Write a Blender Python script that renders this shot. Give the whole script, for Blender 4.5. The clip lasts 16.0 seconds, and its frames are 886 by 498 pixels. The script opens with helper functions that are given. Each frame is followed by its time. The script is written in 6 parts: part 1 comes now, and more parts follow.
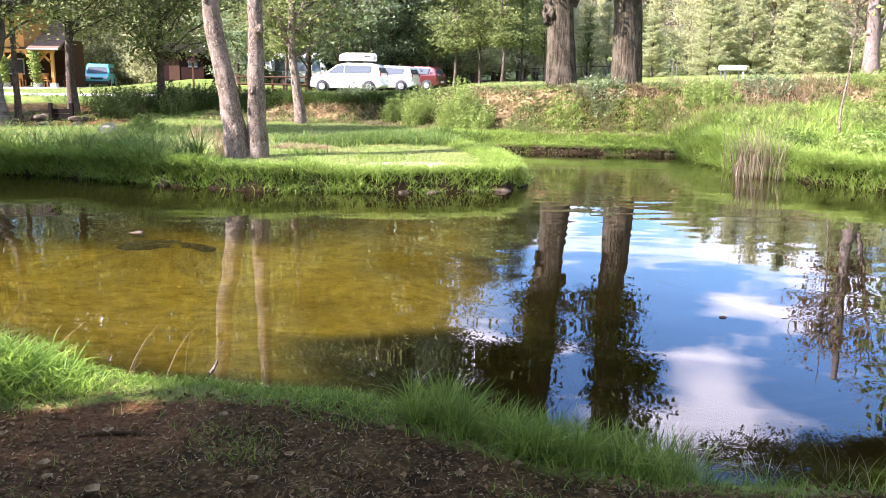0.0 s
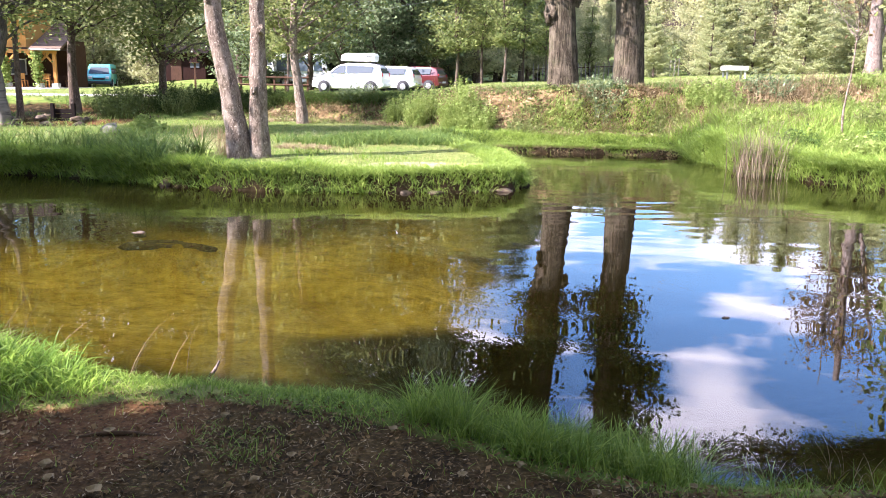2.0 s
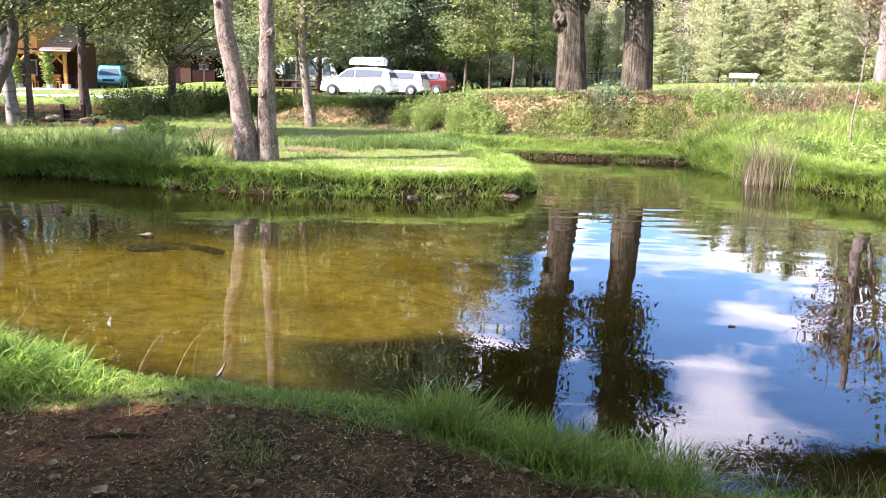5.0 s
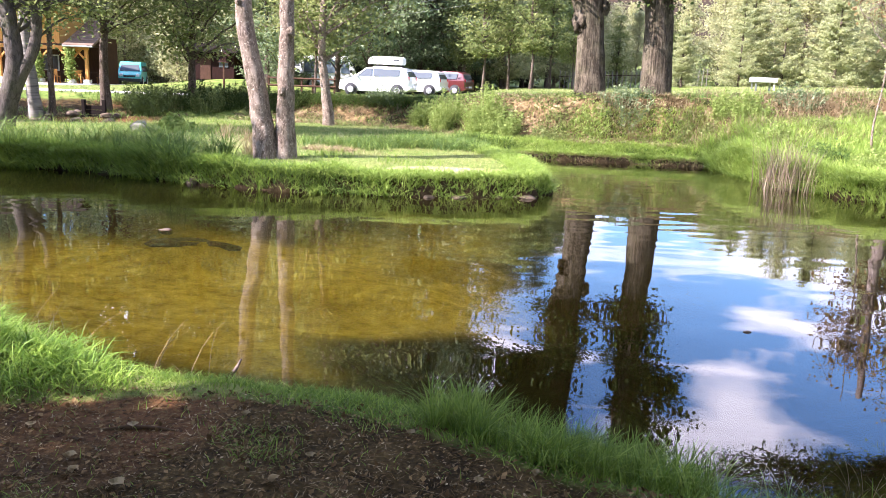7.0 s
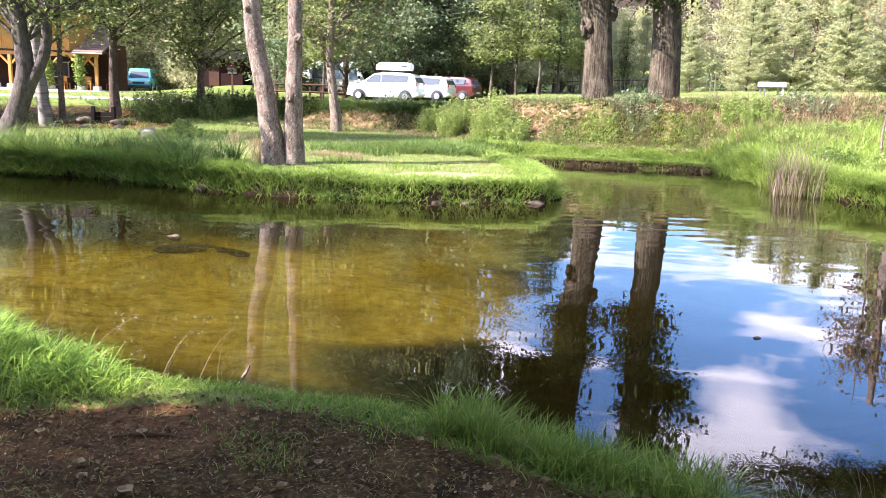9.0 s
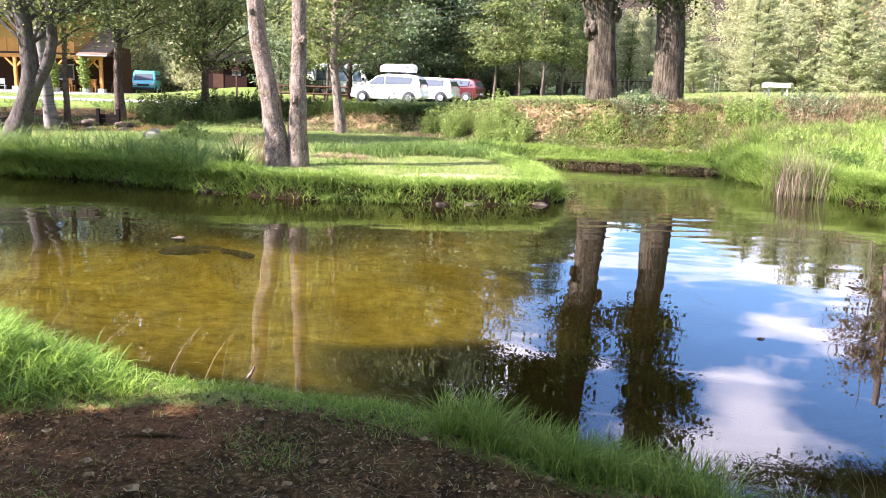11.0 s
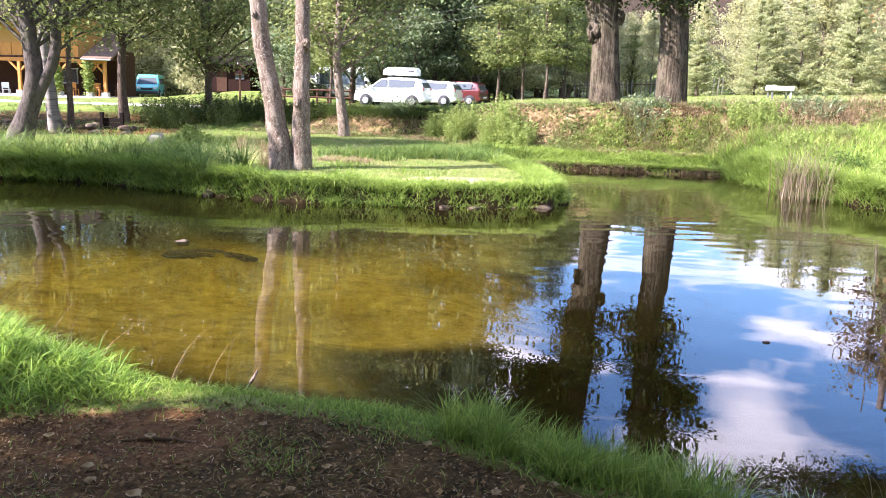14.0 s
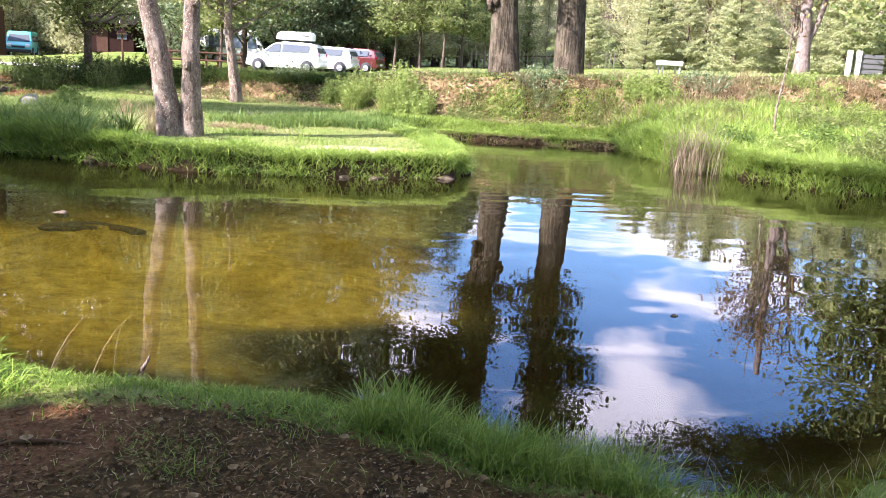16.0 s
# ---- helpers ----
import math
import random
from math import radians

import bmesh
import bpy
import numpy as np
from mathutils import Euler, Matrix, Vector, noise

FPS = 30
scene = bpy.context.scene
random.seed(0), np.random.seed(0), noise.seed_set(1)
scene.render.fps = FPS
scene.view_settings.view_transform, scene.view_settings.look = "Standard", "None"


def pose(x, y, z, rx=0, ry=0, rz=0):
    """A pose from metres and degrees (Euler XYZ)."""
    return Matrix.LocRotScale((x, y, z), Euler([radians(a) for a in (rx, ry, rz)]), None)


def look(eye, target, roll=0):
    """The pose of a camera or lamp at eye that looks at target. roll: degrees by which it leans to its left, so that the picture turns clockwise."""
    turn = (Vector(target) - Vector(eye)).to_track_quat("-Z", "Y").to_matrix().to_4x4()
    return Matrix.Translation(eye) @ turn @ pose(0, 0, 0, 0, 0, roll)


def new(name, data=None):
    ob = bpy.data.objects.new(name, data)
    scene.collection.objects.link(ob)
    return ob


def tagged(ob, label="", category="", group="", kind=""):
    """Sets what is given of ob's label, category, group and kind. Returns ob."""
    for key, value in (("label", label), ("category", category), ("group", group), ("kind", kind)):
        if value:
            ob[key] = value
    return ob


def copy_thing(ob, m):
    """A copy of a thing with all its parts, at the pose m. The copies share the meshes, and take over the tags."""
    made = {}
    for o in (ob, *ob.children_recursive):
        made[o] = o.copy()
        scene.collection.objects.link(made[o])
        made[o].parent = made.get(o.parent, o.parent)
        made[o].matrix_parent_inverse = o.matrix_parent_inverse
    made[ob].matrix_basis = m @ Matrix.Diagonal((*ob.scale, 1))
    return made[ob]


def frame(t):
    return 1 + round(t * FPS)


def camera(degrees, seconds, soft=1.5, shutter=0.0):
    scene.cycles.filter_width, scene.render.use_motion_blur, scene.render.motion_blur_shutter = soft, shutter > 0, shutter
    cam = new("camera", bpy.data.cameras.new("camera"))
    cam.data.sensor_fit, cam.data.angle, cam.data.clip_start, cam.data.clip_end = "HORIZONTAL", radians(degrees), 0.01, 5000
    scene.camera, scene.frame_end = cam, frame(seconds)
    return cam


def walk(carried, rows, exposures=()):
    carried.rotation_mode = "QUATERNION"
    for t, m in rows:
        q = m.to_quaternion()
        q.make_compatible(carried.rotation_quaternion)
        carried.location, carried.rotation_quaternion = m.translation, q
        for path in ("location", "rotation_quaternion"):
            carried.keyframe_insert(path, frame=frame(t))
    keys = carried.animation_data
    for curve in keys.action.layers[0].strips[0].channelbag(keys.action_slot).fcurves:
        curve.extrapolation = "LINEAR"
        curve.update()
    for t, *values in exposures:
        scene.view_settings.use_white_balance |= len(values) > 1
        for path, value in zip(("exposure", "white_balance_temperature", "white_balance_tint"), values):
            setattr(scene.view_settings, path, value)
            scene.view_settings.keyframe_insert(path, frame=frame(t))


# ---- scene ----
cam = camera(57.0, 16.0, 0.65)
PATH = [
    (0, (0.009, -0.014, 1.906), (0.014, 1.943, 1.493), 0.9),
    (0.5, (0.006, -0.012, 1.91), (0.011, 1.944, 1.497), 0.9),
    (1, (0.006, -0.013, 1.912), (0.009, 1.943, 1.497), 0.9),
    (1.5, (0.008, -0.019, 1.912), (0.009, 1.938, 1.499), 0.9),
    (2, (0.005, -0.003, 1.901), (0.006, 1.954, 1.489), 0.9),
    (2.5, (0.015, -0.023, 1.914), (0.013, 1.934, 1.503), 0.9),
    (3, (0.014, -0.005, 1.9), (0.011, 1.953, 1.496), 0.5),
    (5.5, (0.002, -0.022, 1.913), (-0.022, 1.937, 1.511), 1.9),
    (6, (0.001, -0.034, 1.914), (-0.034, 1.924, 1.508), 2.3),
    (6.5, (0.0, -0.031, 1.915), (-0.044, 1.928, 1.514), 2.3),
    (7, (0.0, -0.033, 1.917), (-0.052, 1.925, 1.514), 2.2),
    (7.5, (0.0, -0.042, 1.921), (-0.057, 1.917, 1.52), 2.2),
    (8, (-0.001, -0.031, 1.914), (-0.065, 1.928, 1.518), 2.1),
    (8.5, (-0.003, -0.031, 1.921), (-0.07, 1.928, 1.525), 2.1),
    (9, (-0.002, -0.026, 1.922), (-0.074, 1.934, 1.531), 2.0),
    (11.5, (0.0, -0.048, 1.925), (-0.086, 1.913, 1.539), 1.9),
    (12, (-0.001, -0.041, 1.926), (-0.092, 1.92, 1.543), 1.9),
    (12.5, (-0.005, -0.035, 1.925), (-0.099, 1.926, 1.541), 1.8),
    (13, (-0.005, -0.022, 1.919), (-0.105, 1.939, 1.54), 1.8),
    (13.5, (-0.006, -0.029, 1.922), (-0.101, 1.932, 1.543), 1.7),
    (14, (-0.005, -0.024, 1.919), (-0.095, 1.937, 1.539), 1.8),
    (14.5, (-0.006, -0.029, 1.921), (-0.085, 1.933, 1.541), 1.8),
    (15, (-0.058, 0.101, 1.883), (-0.081, 2.066, 1.509), 2.4),
    (15.5, (-0.093, 0.134, 1.863), (0.011, 2.094, 1.481), 3.1),
    (16, (-0.113, 0.261, 1.893), (0.056, 2.204, 1.451), 3.3),
]
walk(cam, [(t, look(eye, target, roll)) for t, eye, target, roll in PATH])

# ---- world, sun, exposure ----
SUN_TO = Vector((-0.70, -0.30, 0.64)).normalized()
world = bpy.data.worlds.new("sky_world")
scene.world = world
world.use_nodes = True
wn, wl = world.node_tree.nodes, world.node_tree.links
wn.clear()
w_out = wn.new("ShaderNodeOutputWorld")
w_bg = wn.new("ShaderNodeBackground")
w_sky = wn.new("ShaderNodeTexSky")
w_sky.sky_type = "NISHITA"
w_sky.sun_disc = False
w_sky.sun_elevation = math.asin(SUN_TO.z)
w_sky.sun_rotation = math.atan2(SUN_TO.x, SUN_TO.y)
w_sky.air_density, w_sky.dust_density, w_sky.ozone_density = 1.25, 0.15, 3.0
w_co = wn.new("ShaderNodeTexCoord")
w_map = wn.new("ShaderNodeMapping")
w_map.inputs["Scale"].default_value = (1.0, 1.0, 3.0)
w_map.inputs["Location"].default_value = (1.75, 0.42, 0.6)
w_noise = wn.new("ShaderNodeTexNoise")
w_noise.inputs["Scale"].default_value = 3.8
w_noise.inputs["Detail"].default_value = 7.0
w_noise.inputs["Roughness"].default_value = 0.52
w_ramp = wn.new("ShaderNodeValToRGB")
w_ramp.color_ramp.elements[0].position = 0.485
w_ramp.color_ramp.elements[1].position = 0.585
w_mix = wn.new("ShaderNodeMixRGB")
w_mix.inputs["Color2"].default_value = (11.0, 11.2, 11.8, 1)
w_deep = wn.new("ShaderNodeMixRGB")
w_deep.blend_type = "MULTIPLY"
w_deep.inputs["Fac"].default_value = 1.0
w_deep.inputs["Color2"].default_value = (0.80, 1.08, 1.28, 1)
wl.new(w_co.outputs["Generated"], w_map.inputs["Vector"])
wl.new(w_map.outputs["Vector"], w_noise.inputs["Vector"])
wl.new(w_noise.outputs["Fac"], w_ramp.inputs["Fac"])
wl.new(w_ramp.outputs["Color"], w_mix.inputs["Fac"])
wl.new(w_sky.outputs["Color"], w_deep.inputs["Color1"])
wl.new(w_deep.outputs["Color"], w_mix.inputs["Color1"])
wl.new(w_mix.outputs["Color"], w_bg.inputs["Color"])
w_bg.inputs["Strength"].default_value = 0.071
wl.new(w_bg.outputs["Background"], w_out.inputs["Surface"])

sun = new("sun", bpy.data.lights.new("sun", "SUN"))
sun.data.energy, sun.data.angle, sun.data.color = 5.0, radians(0.5), (1.0, 0.95, 0.87)
sun.matrix_world = look(SUN_TO * 60, (0, 0, 0))
scene.view_settings.exposure = 2.44
scene.view_settings.use_white_balance = True
scene.view_settings.white_balance_tint = 29.0
scene.view_settings.white_balance_temperature = 6060.0

# ---- materials ----


class Nodes:
    """A short way to write a node material."""

    def __init__(self, name):
        self.mat = bpy.data.materials.new(name)
        self.mat.use_nodes = True
        self.n, self.l = self.mat.node_tree.nodes, self.mat.node_tree.links
        self.n.clear()
        self.out = self.n.new("ShaderNodeOutputMaterial")

    def add(self, kind, **values):
        node = self.n.new("ShaderNode" + kind)
        for key, value in values.items():
            self.put(node.inputs[key.replace("_", " ")], value)
        return node

    def put(self, socket, value):
        if isinstance(value, bpy.types.NodeSocket):
            self.l.new(value, socket)
        elif isinstance(value, tuple) and len(value) == 3 and socket.type == "RGBA":
            socket.default_value = (*value, 1)
        else:
            socket.default_value = value

    def coords(self, scale=(1, 1, 1), world_space=False):
        m = self.n.new("ShaderNodeMapping")
        m.inputs["Scale"].default_value = scale
        if world_space:
            self.l.new(self.n.new("ShaderNodeNewGeometry").outputs["Position"], m.inputs["Vector"])
        else:
            self.l.new(self.n.new("ShaderNodeTexCoord").outputs["Object"], m.inputs["Vector"])
        return m.outputs["Vector"]

    def noise(self, vector, scale, detail=4.0, rough=0.55, distort=0.0):
        t = self.add("TexNoise", Vector=vector, Scale=scale, Detail=detail, Roughness=rough, Distortion=distort)
        return t.outputs["Fac"]

    def ramp(self, fac, *stops):
        r = self.n.new("ShaderNodeValToRGB")
        self.l.new(fac, r.inputs["Fac"])
        el = r.color_ramp.elements
        while len(el) < len(stops):
            el.new(0.5)
        for e, (p, c) in zip(el, stops):
            e.position = p
            e.color = (*c, 1) if isinstance(c, tuple) else (c, c, c, 1)
        return r.outputs["Color"]

    def mix(self, fac, a, b, blend="MIX"):
        m = self.n.new("ShaderNodeMixRGB")
        m.blend_type = blend
        self.put(m.inputs["Fac"], fac)
        self.put(m.inputs["Color1"], a)
        self.put(m.inputs["Color2"], b)
        return m.outputs["Color"]

    def math(self, op, a, b=0.0):
        m = self.n.new("ShaderNodeMath")
        m.operation = op
        self.put(m.inputs[0], a)
        self.put(m.inputs[1], b)
        return m.outputs[0]

    def bump(self, height, strength=0.5, distance=0.02):
        return self.add("Bump", Height=height, Strength=strength, Distance=distance).outputs["Normal"]

    def surface(self, shader):
        self.l.new(shader, self.out.inputs["Surface"])
        return self.mat

    def principled(self, color, rough=0.6, metal=0.0, normal=None, **more):
        p = self.n.new("ShaderNodeBsdfPrincipled")
        self.put(p.inputs["Base Color"], color)
        self.put(p.inputs["Roughness"], rough)
        self.put(p.inputs["Metallic"], metal)
        if normal is not None:
            self.l.new(normal, p.inputs["Normal"])
        for key, value in more.items():
            self.put(p.inputs[key.replace("_", " ")], value)
        return self.surface(p.outputs[0])


def plain(name, color, rough=0.5, metal=0.0, grain=12.0, vary=0.15, bump=0.15, **more):
    """A painted, plastic or metal surface with slight unevenness at two scales."""
    k = Nodes(name)
    v = k.coords()
    big, fine = k.noise(v, grain * 0.15, 3), k.noise(v, grain * 3, 3)
    dark = tuple(c * (1 - vary) for c in color)
    col = k.mix(big, dark, color)
    col = k.mix(k.math("MULTIPLY", fine, vary), col, tuple(c * 0.7 for c in color))
    return k.principled(col, rough, metal, k.bump(fine, bump, 0.004), **more)


def wood_mat(name, a, b, rough=0.7):
    k = Nodes(name)
    v = k.coords((1, 1, 0.12))
    g = k.noise(v, 26, 6, 0.6, 0.6)
    s = k.noise(k.coords(), 1.4, 3)
    col = k.mix(k.ramp(g, (0.3, 0.0), (0.7, 1.0)), a, b)
    col = k.mix(k.math("MULTIPLY", s, 0.4), col, tuple(c * 0.6 for c in a))
    return k.principled(col, rough, 0, k.bump(g, 0.35, 0.006), Specular_IOR_Level=0.12)


def bark_mat(name, dark, mid, pale, scale=9.0, moss=0.0, bump=1.0, stretch=0.4, lichen=0.75):
    """Furrowed bark: long upright ridges, blotches of lichen, a finer grain."""
    k = Nodes(name)
    v = k.coords((1, 1, stretch))
    ridge = k.noise(v, scale * 1.5, 7, 0.7, 0.6)
    blotch = k.noise(k.coords((1, 1, 0.6)), scale * 0.35, 4, 0.6)
    fine = k.noise(k.coords((1, 1, 0.5)), scale * 5, 3)
    col = k.ramp(ridge, (0.32, dark), (0.5, mid), (0.72, pale))
    col = k.mix(k.ramp(blotch, (0.48, 0.0), (0.66, 0.6)), col, pale)
    spots = k.ramp(k.noise(k.coords((1, 1, 0.8)), scale * 2.2, 3, 0.5), (0.60, 0.0), (0.66, lichen))
    col = k.mix(spots, col, tuple(min(0.6, c * 1.5) for c in pale))
    col = k.mix(k.ramp(k.noise(k.coords((1, 1, 1.6)), scale * 0.9, 4, 0.6, 0.5), (0.28, 0.8), (0.38, 0.0)), col, dark)
    if moss:
        col = k.mix(k.ramp(k.noise(k.coords(), 2.2, 5), (0.5, 0.0), (0.7, moss)), col, (0.07, 0.09, 0.025))
    h = k.math("ADD", ridge, k.math("MULTIPLY", fine, 0.35))
    return k.principled(col, 0.9, 0, k.bump(h, bump, 0.05), Specular_IOR_Level=0.12)


def birch_mat():
    k = Nodes("birch_bark")
    band = k.noise(k.coords((1, 1, 9)), 1.6, 4, 0.6, 0.4)
    patch = k.noise(k.coords((1, 1, 0.7)), 3.0, 4)
    col = k.ramp(band, (0.33, (0.05, 0.045, 0.04)), (0.46, (0.14, 0.125, 0.10)), (0.8, (0.24, 0.22, 0.185)))
    col = k.mix(k.ramp(patch, (0.58, 0.0), (0.7, 0.8)), col, (0.08, 0.07, 0.055))
    return k.principled(col, 0.8, 0, k.bump(band, 0.4, 0.01))


def leaf_mat(name, a, b, c, thin=0.42, rough=0.55, gloss=0.15):
    """Leaves: hue varies from leaf to leaf, light passes through in part."""
    k = Nodes(name)
    geo = k.n.new("ShaderNodeNewGeometry")
    rnd = geo.outputs["Random Per Island"]
    col = k.ramp(rnd, (0.0, a), (0.55, b), (1.0, c))
    patch = k.noise(geo.outputs["Position"], 0.9, 3)
    col = k.mix(k.math("MULTIPLY", patch, 0.5), col, a)
    p = k.add("BsdfPrincipled", Base_Color=col, Roughness=rough)
    p.inputs["Specular IOR Level"].default_value = gloss
    tr = k.add("BsdfTranslucent", Color=k.mix(0.5, col, c))
    m = k.add("MixShader", Fac=thin)
    k.l.new(p.outputs[0], m.inputs[1])
    k.l.new(tr.outputs[0], m.inputs[2])
    return k.surface(m.outputs[0])


def water_mat():
    """Clear, slightly peaty water: what lies under it shows through, mirror by grazing angle."""
    k = Nodes("pond_water")
    fres = k.add("Fresnel", IOR=1.5).outputs[0]
    under = k.add("BsdfTransparent", Color=(1.0, 0.9, 0.49))
    murk = k.add("BsdfDiffuse", Color=(0.07, 0.05, 0.015))
    body = k.add("MixShader", Fac=0.04)
    k.l.new(under.outputs[0], body.inputs[1])
    k.l.new(murk.outputs[0], body.inputs[2])
    gl = k.add("BsdfGlossy", Color=(1.0, 1.0, 1.0), Roughness=0.0)
    m = k.add("MixShader", Fac=fres)
    k.l.new(body.outputs[0], m.inputs[1])
    k.l.new(gl.outputs[0], m.inputs[2])
    return k.surface(m.outputs[0])


def ground_mat():
    """One sheet of ground: turf, trodden soil, sand, gravel, dry slope and pond bed, told apart by masks."""
    k = Nodes("ground_soil")
    v = k.coords((1, 1, 1), True)
    n1, n2, n3 = k.noise(v, 0.7, 5), k.noise(v, 5.0, 5, 0.65), k.noise(v, 38.0, 4, 0.7)
    msk = k.n.new("ShaderNodeAttribute")
    msk.attribute_name = "soil"
    sep = k.n.new("ShaderNodeSeparateColor")
    k.l.new(msk.outputs["Color"], sep.inputs[0])
    bare, sand, dry = sep.outputs[0], sep.outputs[1], sep.outputs[2]
    msk2 = k.n.new("ShaderNodeAttribute")
    msk2.attribute_name = "bed"
    sep2 = k.n.new("ShaderNodeSeparateColor")
    k.l.new(msk2.outputs["Color"], sep2.inputs[0])
    bed, silt_shade, gravel = sep2.outputs[0], sep2.outputs[1], sep2.outputs[2]
    turf = k.ramp(n2, (0.3, (0.045, 0.075, 0.014)), (0.55, (0.11, 0.16, 0.03)), (0.75, (0.20, 0.21, 0.065)))
    turf = k.mix(k.ramp(n1, (0.45, 0.0), (0.7, 0.6)), turf, (0.23, 0.21, 0.08))
    soil = k.ramp(n2, (0.3, (0.013, 0.0078, 0.0022)), (0.5, (0.042, 0.0265, 0.0085)), (0.72, (0.096, 0.064, 0.022)))
    soil = k.mix(k.ramp(n1, (0.5, 0.0), (0.64, 0.5)), soil, (0.16, 0.072, 0.030))
    soil = k.mix(k.ramp(n3, (0.54, 0.0), (0.68, 0.7)), soil, (0.19, 0.13, 0.055))
    soil = k.mix(k.ramp(n3, (0.32, 0.75), (0.46, 0.0)), soil, (0.008, 0.006, 0.004))
    sandc = k.ramp(n2, (0.3, (0.19, 0.165, 0.09)), (0.7, (0.36, 0.31, 0.21)))
    clod = k.noise(v, 2.4, 4, 0.6)
    dryc = k.ramp(clod, (0.36, (0.030, 0.030, 0.010)), (0.47, (0.085, 0.056, 0.026)), (0.56, (0.19, 0.13, 0.065)), (0.72, (0.34, 0.25, 0.15)))
    gravc = k.ramp(n3, (0.3, (0.36, 0.34, 0.31)), (0.7, (0.55, 0.53, 0.48)))
    bedc = k.ramp(n2, (0.34, (0.36, 0.275, 0.035)), (0.5, (0.56, 0.435, 0.06)), (0.68, (0.74, 0.59, 0.12)))
    bedc = k.mix(k.ramp(n1, (0.46, 0.0), (0.64, 0.6)), bedc, (0.22, 0.16, 0.03))
    bedc = k.mix(k.ramp(n3, (0.3, 0.45), (0.48, 0.0)), bedc, (0.13, 0.09, 0.016))
    bedc = k.mix(k.ramp(n3, (0.56, 0.0), (0.72, 0.6)), bedc, (0.60, 0.46, 0.14))
    # near-black: silt, deep water and bank shade put into the bed colour
    bedc = k.mix(silt_shade, bedc, (0.012, 0.008, 0.003))
    wet = k.n.new("ShaderNodeAttribute")
    wet.attribute_name = "wet"
    edge = k.math("MULTIPLY", k.math("SUBTRACT", n2, 0.5), 0.9)
    soft = lambda s: k.ramp(k.math("ADD", s, edge), (0.35, 0.0), (0.65, 1.0))
    col = k.mix(soft(dry), turf, dryc)
    col = k.mix(soft(bare), col, soil)
    col = k.mix(soft(sand), col, sandc)
    col = k.mix(soft(gravel), col, gravc)
    col = k.mix(soft(wet.outputs["Fac"]), col, k.ramp(n3, (0.35, (0.012, 0.008, 0.004)), (0.7, (0.055, 0.036, 0.019))))
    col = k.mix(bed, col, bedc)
    h = k.math("ADD", n2, k.math("MULTIPLY", n3, 0.4))
    return k.principled(col, 0.92, 0, k.bump(h, 0.95, 0.05), Specular_IOR_Level=0.08)


M_GROUND = ground_mat()
M_WATER = water_mat()
M_BARK_PALE = bark_mat("alder_bark_pale", (0.05, 0.037, 0.027), (0.16, 0.12, 0.088), (0.33, 0.275, 0.215), 16, 0.15)
M_BARK_BIG = bark_mat("old_poplar_bark", (0.010, 0.008, 0.005), (0.066, 0.052, 0.034), (0.20, 0.165, 0.115), 11, 0.2, 1.8, 0.12, 0.3)
M_BARK_DARK = bark_mat("dark_bark", (0.03, 0.022, 0.016), (0.085, 0.062, 0.045), (0.16, 0.125, 0.10), 12, 0.2)
M_BIRCH = birch_mat()
M_LEAF = leaf_mat("alder_leaf", (0.055, 0.085, 0.024), (0.145, 0.185, 0.052), (0.36, 0.385, 0.14), 0.48)
M_LEAF_DARK = leaf_mat("shade_leaf", (0.04, 0.075, 0.025), (0.12, 0.17, 0.07), (0.38, 0.43, 0.25), 0.3)
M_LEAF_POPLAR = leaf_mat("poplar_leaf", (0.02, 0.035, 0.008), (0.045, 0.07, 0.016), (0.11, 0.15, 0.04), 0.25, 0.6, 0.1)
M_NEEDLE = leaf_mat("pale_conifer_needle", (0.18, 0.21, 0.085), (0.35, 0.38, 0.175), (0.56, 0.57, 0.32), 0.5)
# lighter copy of the lush grass, with sunlight put into its green
M_GRASS_CLUMP = leaf_mat("clump_grass_sun_toned", (0.06, 0.125, 0.012), (0.16, 0.29, 0.028), (0.40, 0.54, 0.10), 0.38, 0.5, 0.15)
M_SEDGE = leaf_mat("blue_green_sedge", (0.03, 0.065, 0.014), (0.085, 0.15, 0.03), (0.26, 0.345, 0.08), 0.32, 0.5, 0.15)
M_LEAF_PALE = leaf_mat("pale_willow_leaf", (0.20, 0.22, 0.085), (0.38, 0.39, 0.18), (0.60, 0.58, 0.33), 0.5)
M_LEAF_RUST = leaf_mat("rusty_autumn_leaf", (0.10, 0.07, 0.025), (0.22, 0.16, 0.06), (0.34, 0.22, 0.12))
M_LEAF_WEED = leaf_mat("weed_leaf", (0.10, 0.155, 0.03), (0.23, 0.31, 0.075), (0.42, 0.48, 0.16), 0.42, 0.6, 0.12)
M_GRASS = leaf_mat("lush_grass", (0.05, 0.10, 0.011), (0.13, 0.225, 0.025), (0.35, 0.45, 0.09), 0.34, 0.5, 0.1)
# shore grass, lightened in colour to add to the sun's brightness
M_GRASS_LIME = leaf_mat("shore_grass_sun_toned", (0.07, 0.135, 0.016), (0.215, 0.33, 0.046), (0.50, 0.60, 0.16), 0.4, 0.5, 0.15)
M_REED = leaf_mat("grey_dead_reed", (0.09, 0.065, 0.04), (0.19, 0.145, 0.095), (0.36, 0.29, 0.21), 0.25)
M_GRASS_MEADOW = leaf_mat("meadow_grass", (0.10, 0.14, 0.035), (0.22, 0.255, 0.075), (0.46, 0.44, 0.21), 0.28)
M_GRASS_DRY = leaf_mat("dry_grass", (0.13, 0.09, 0.045), (0.27, 0.20, 0.10), (0.48, 0.39, 0.24), 0.3)
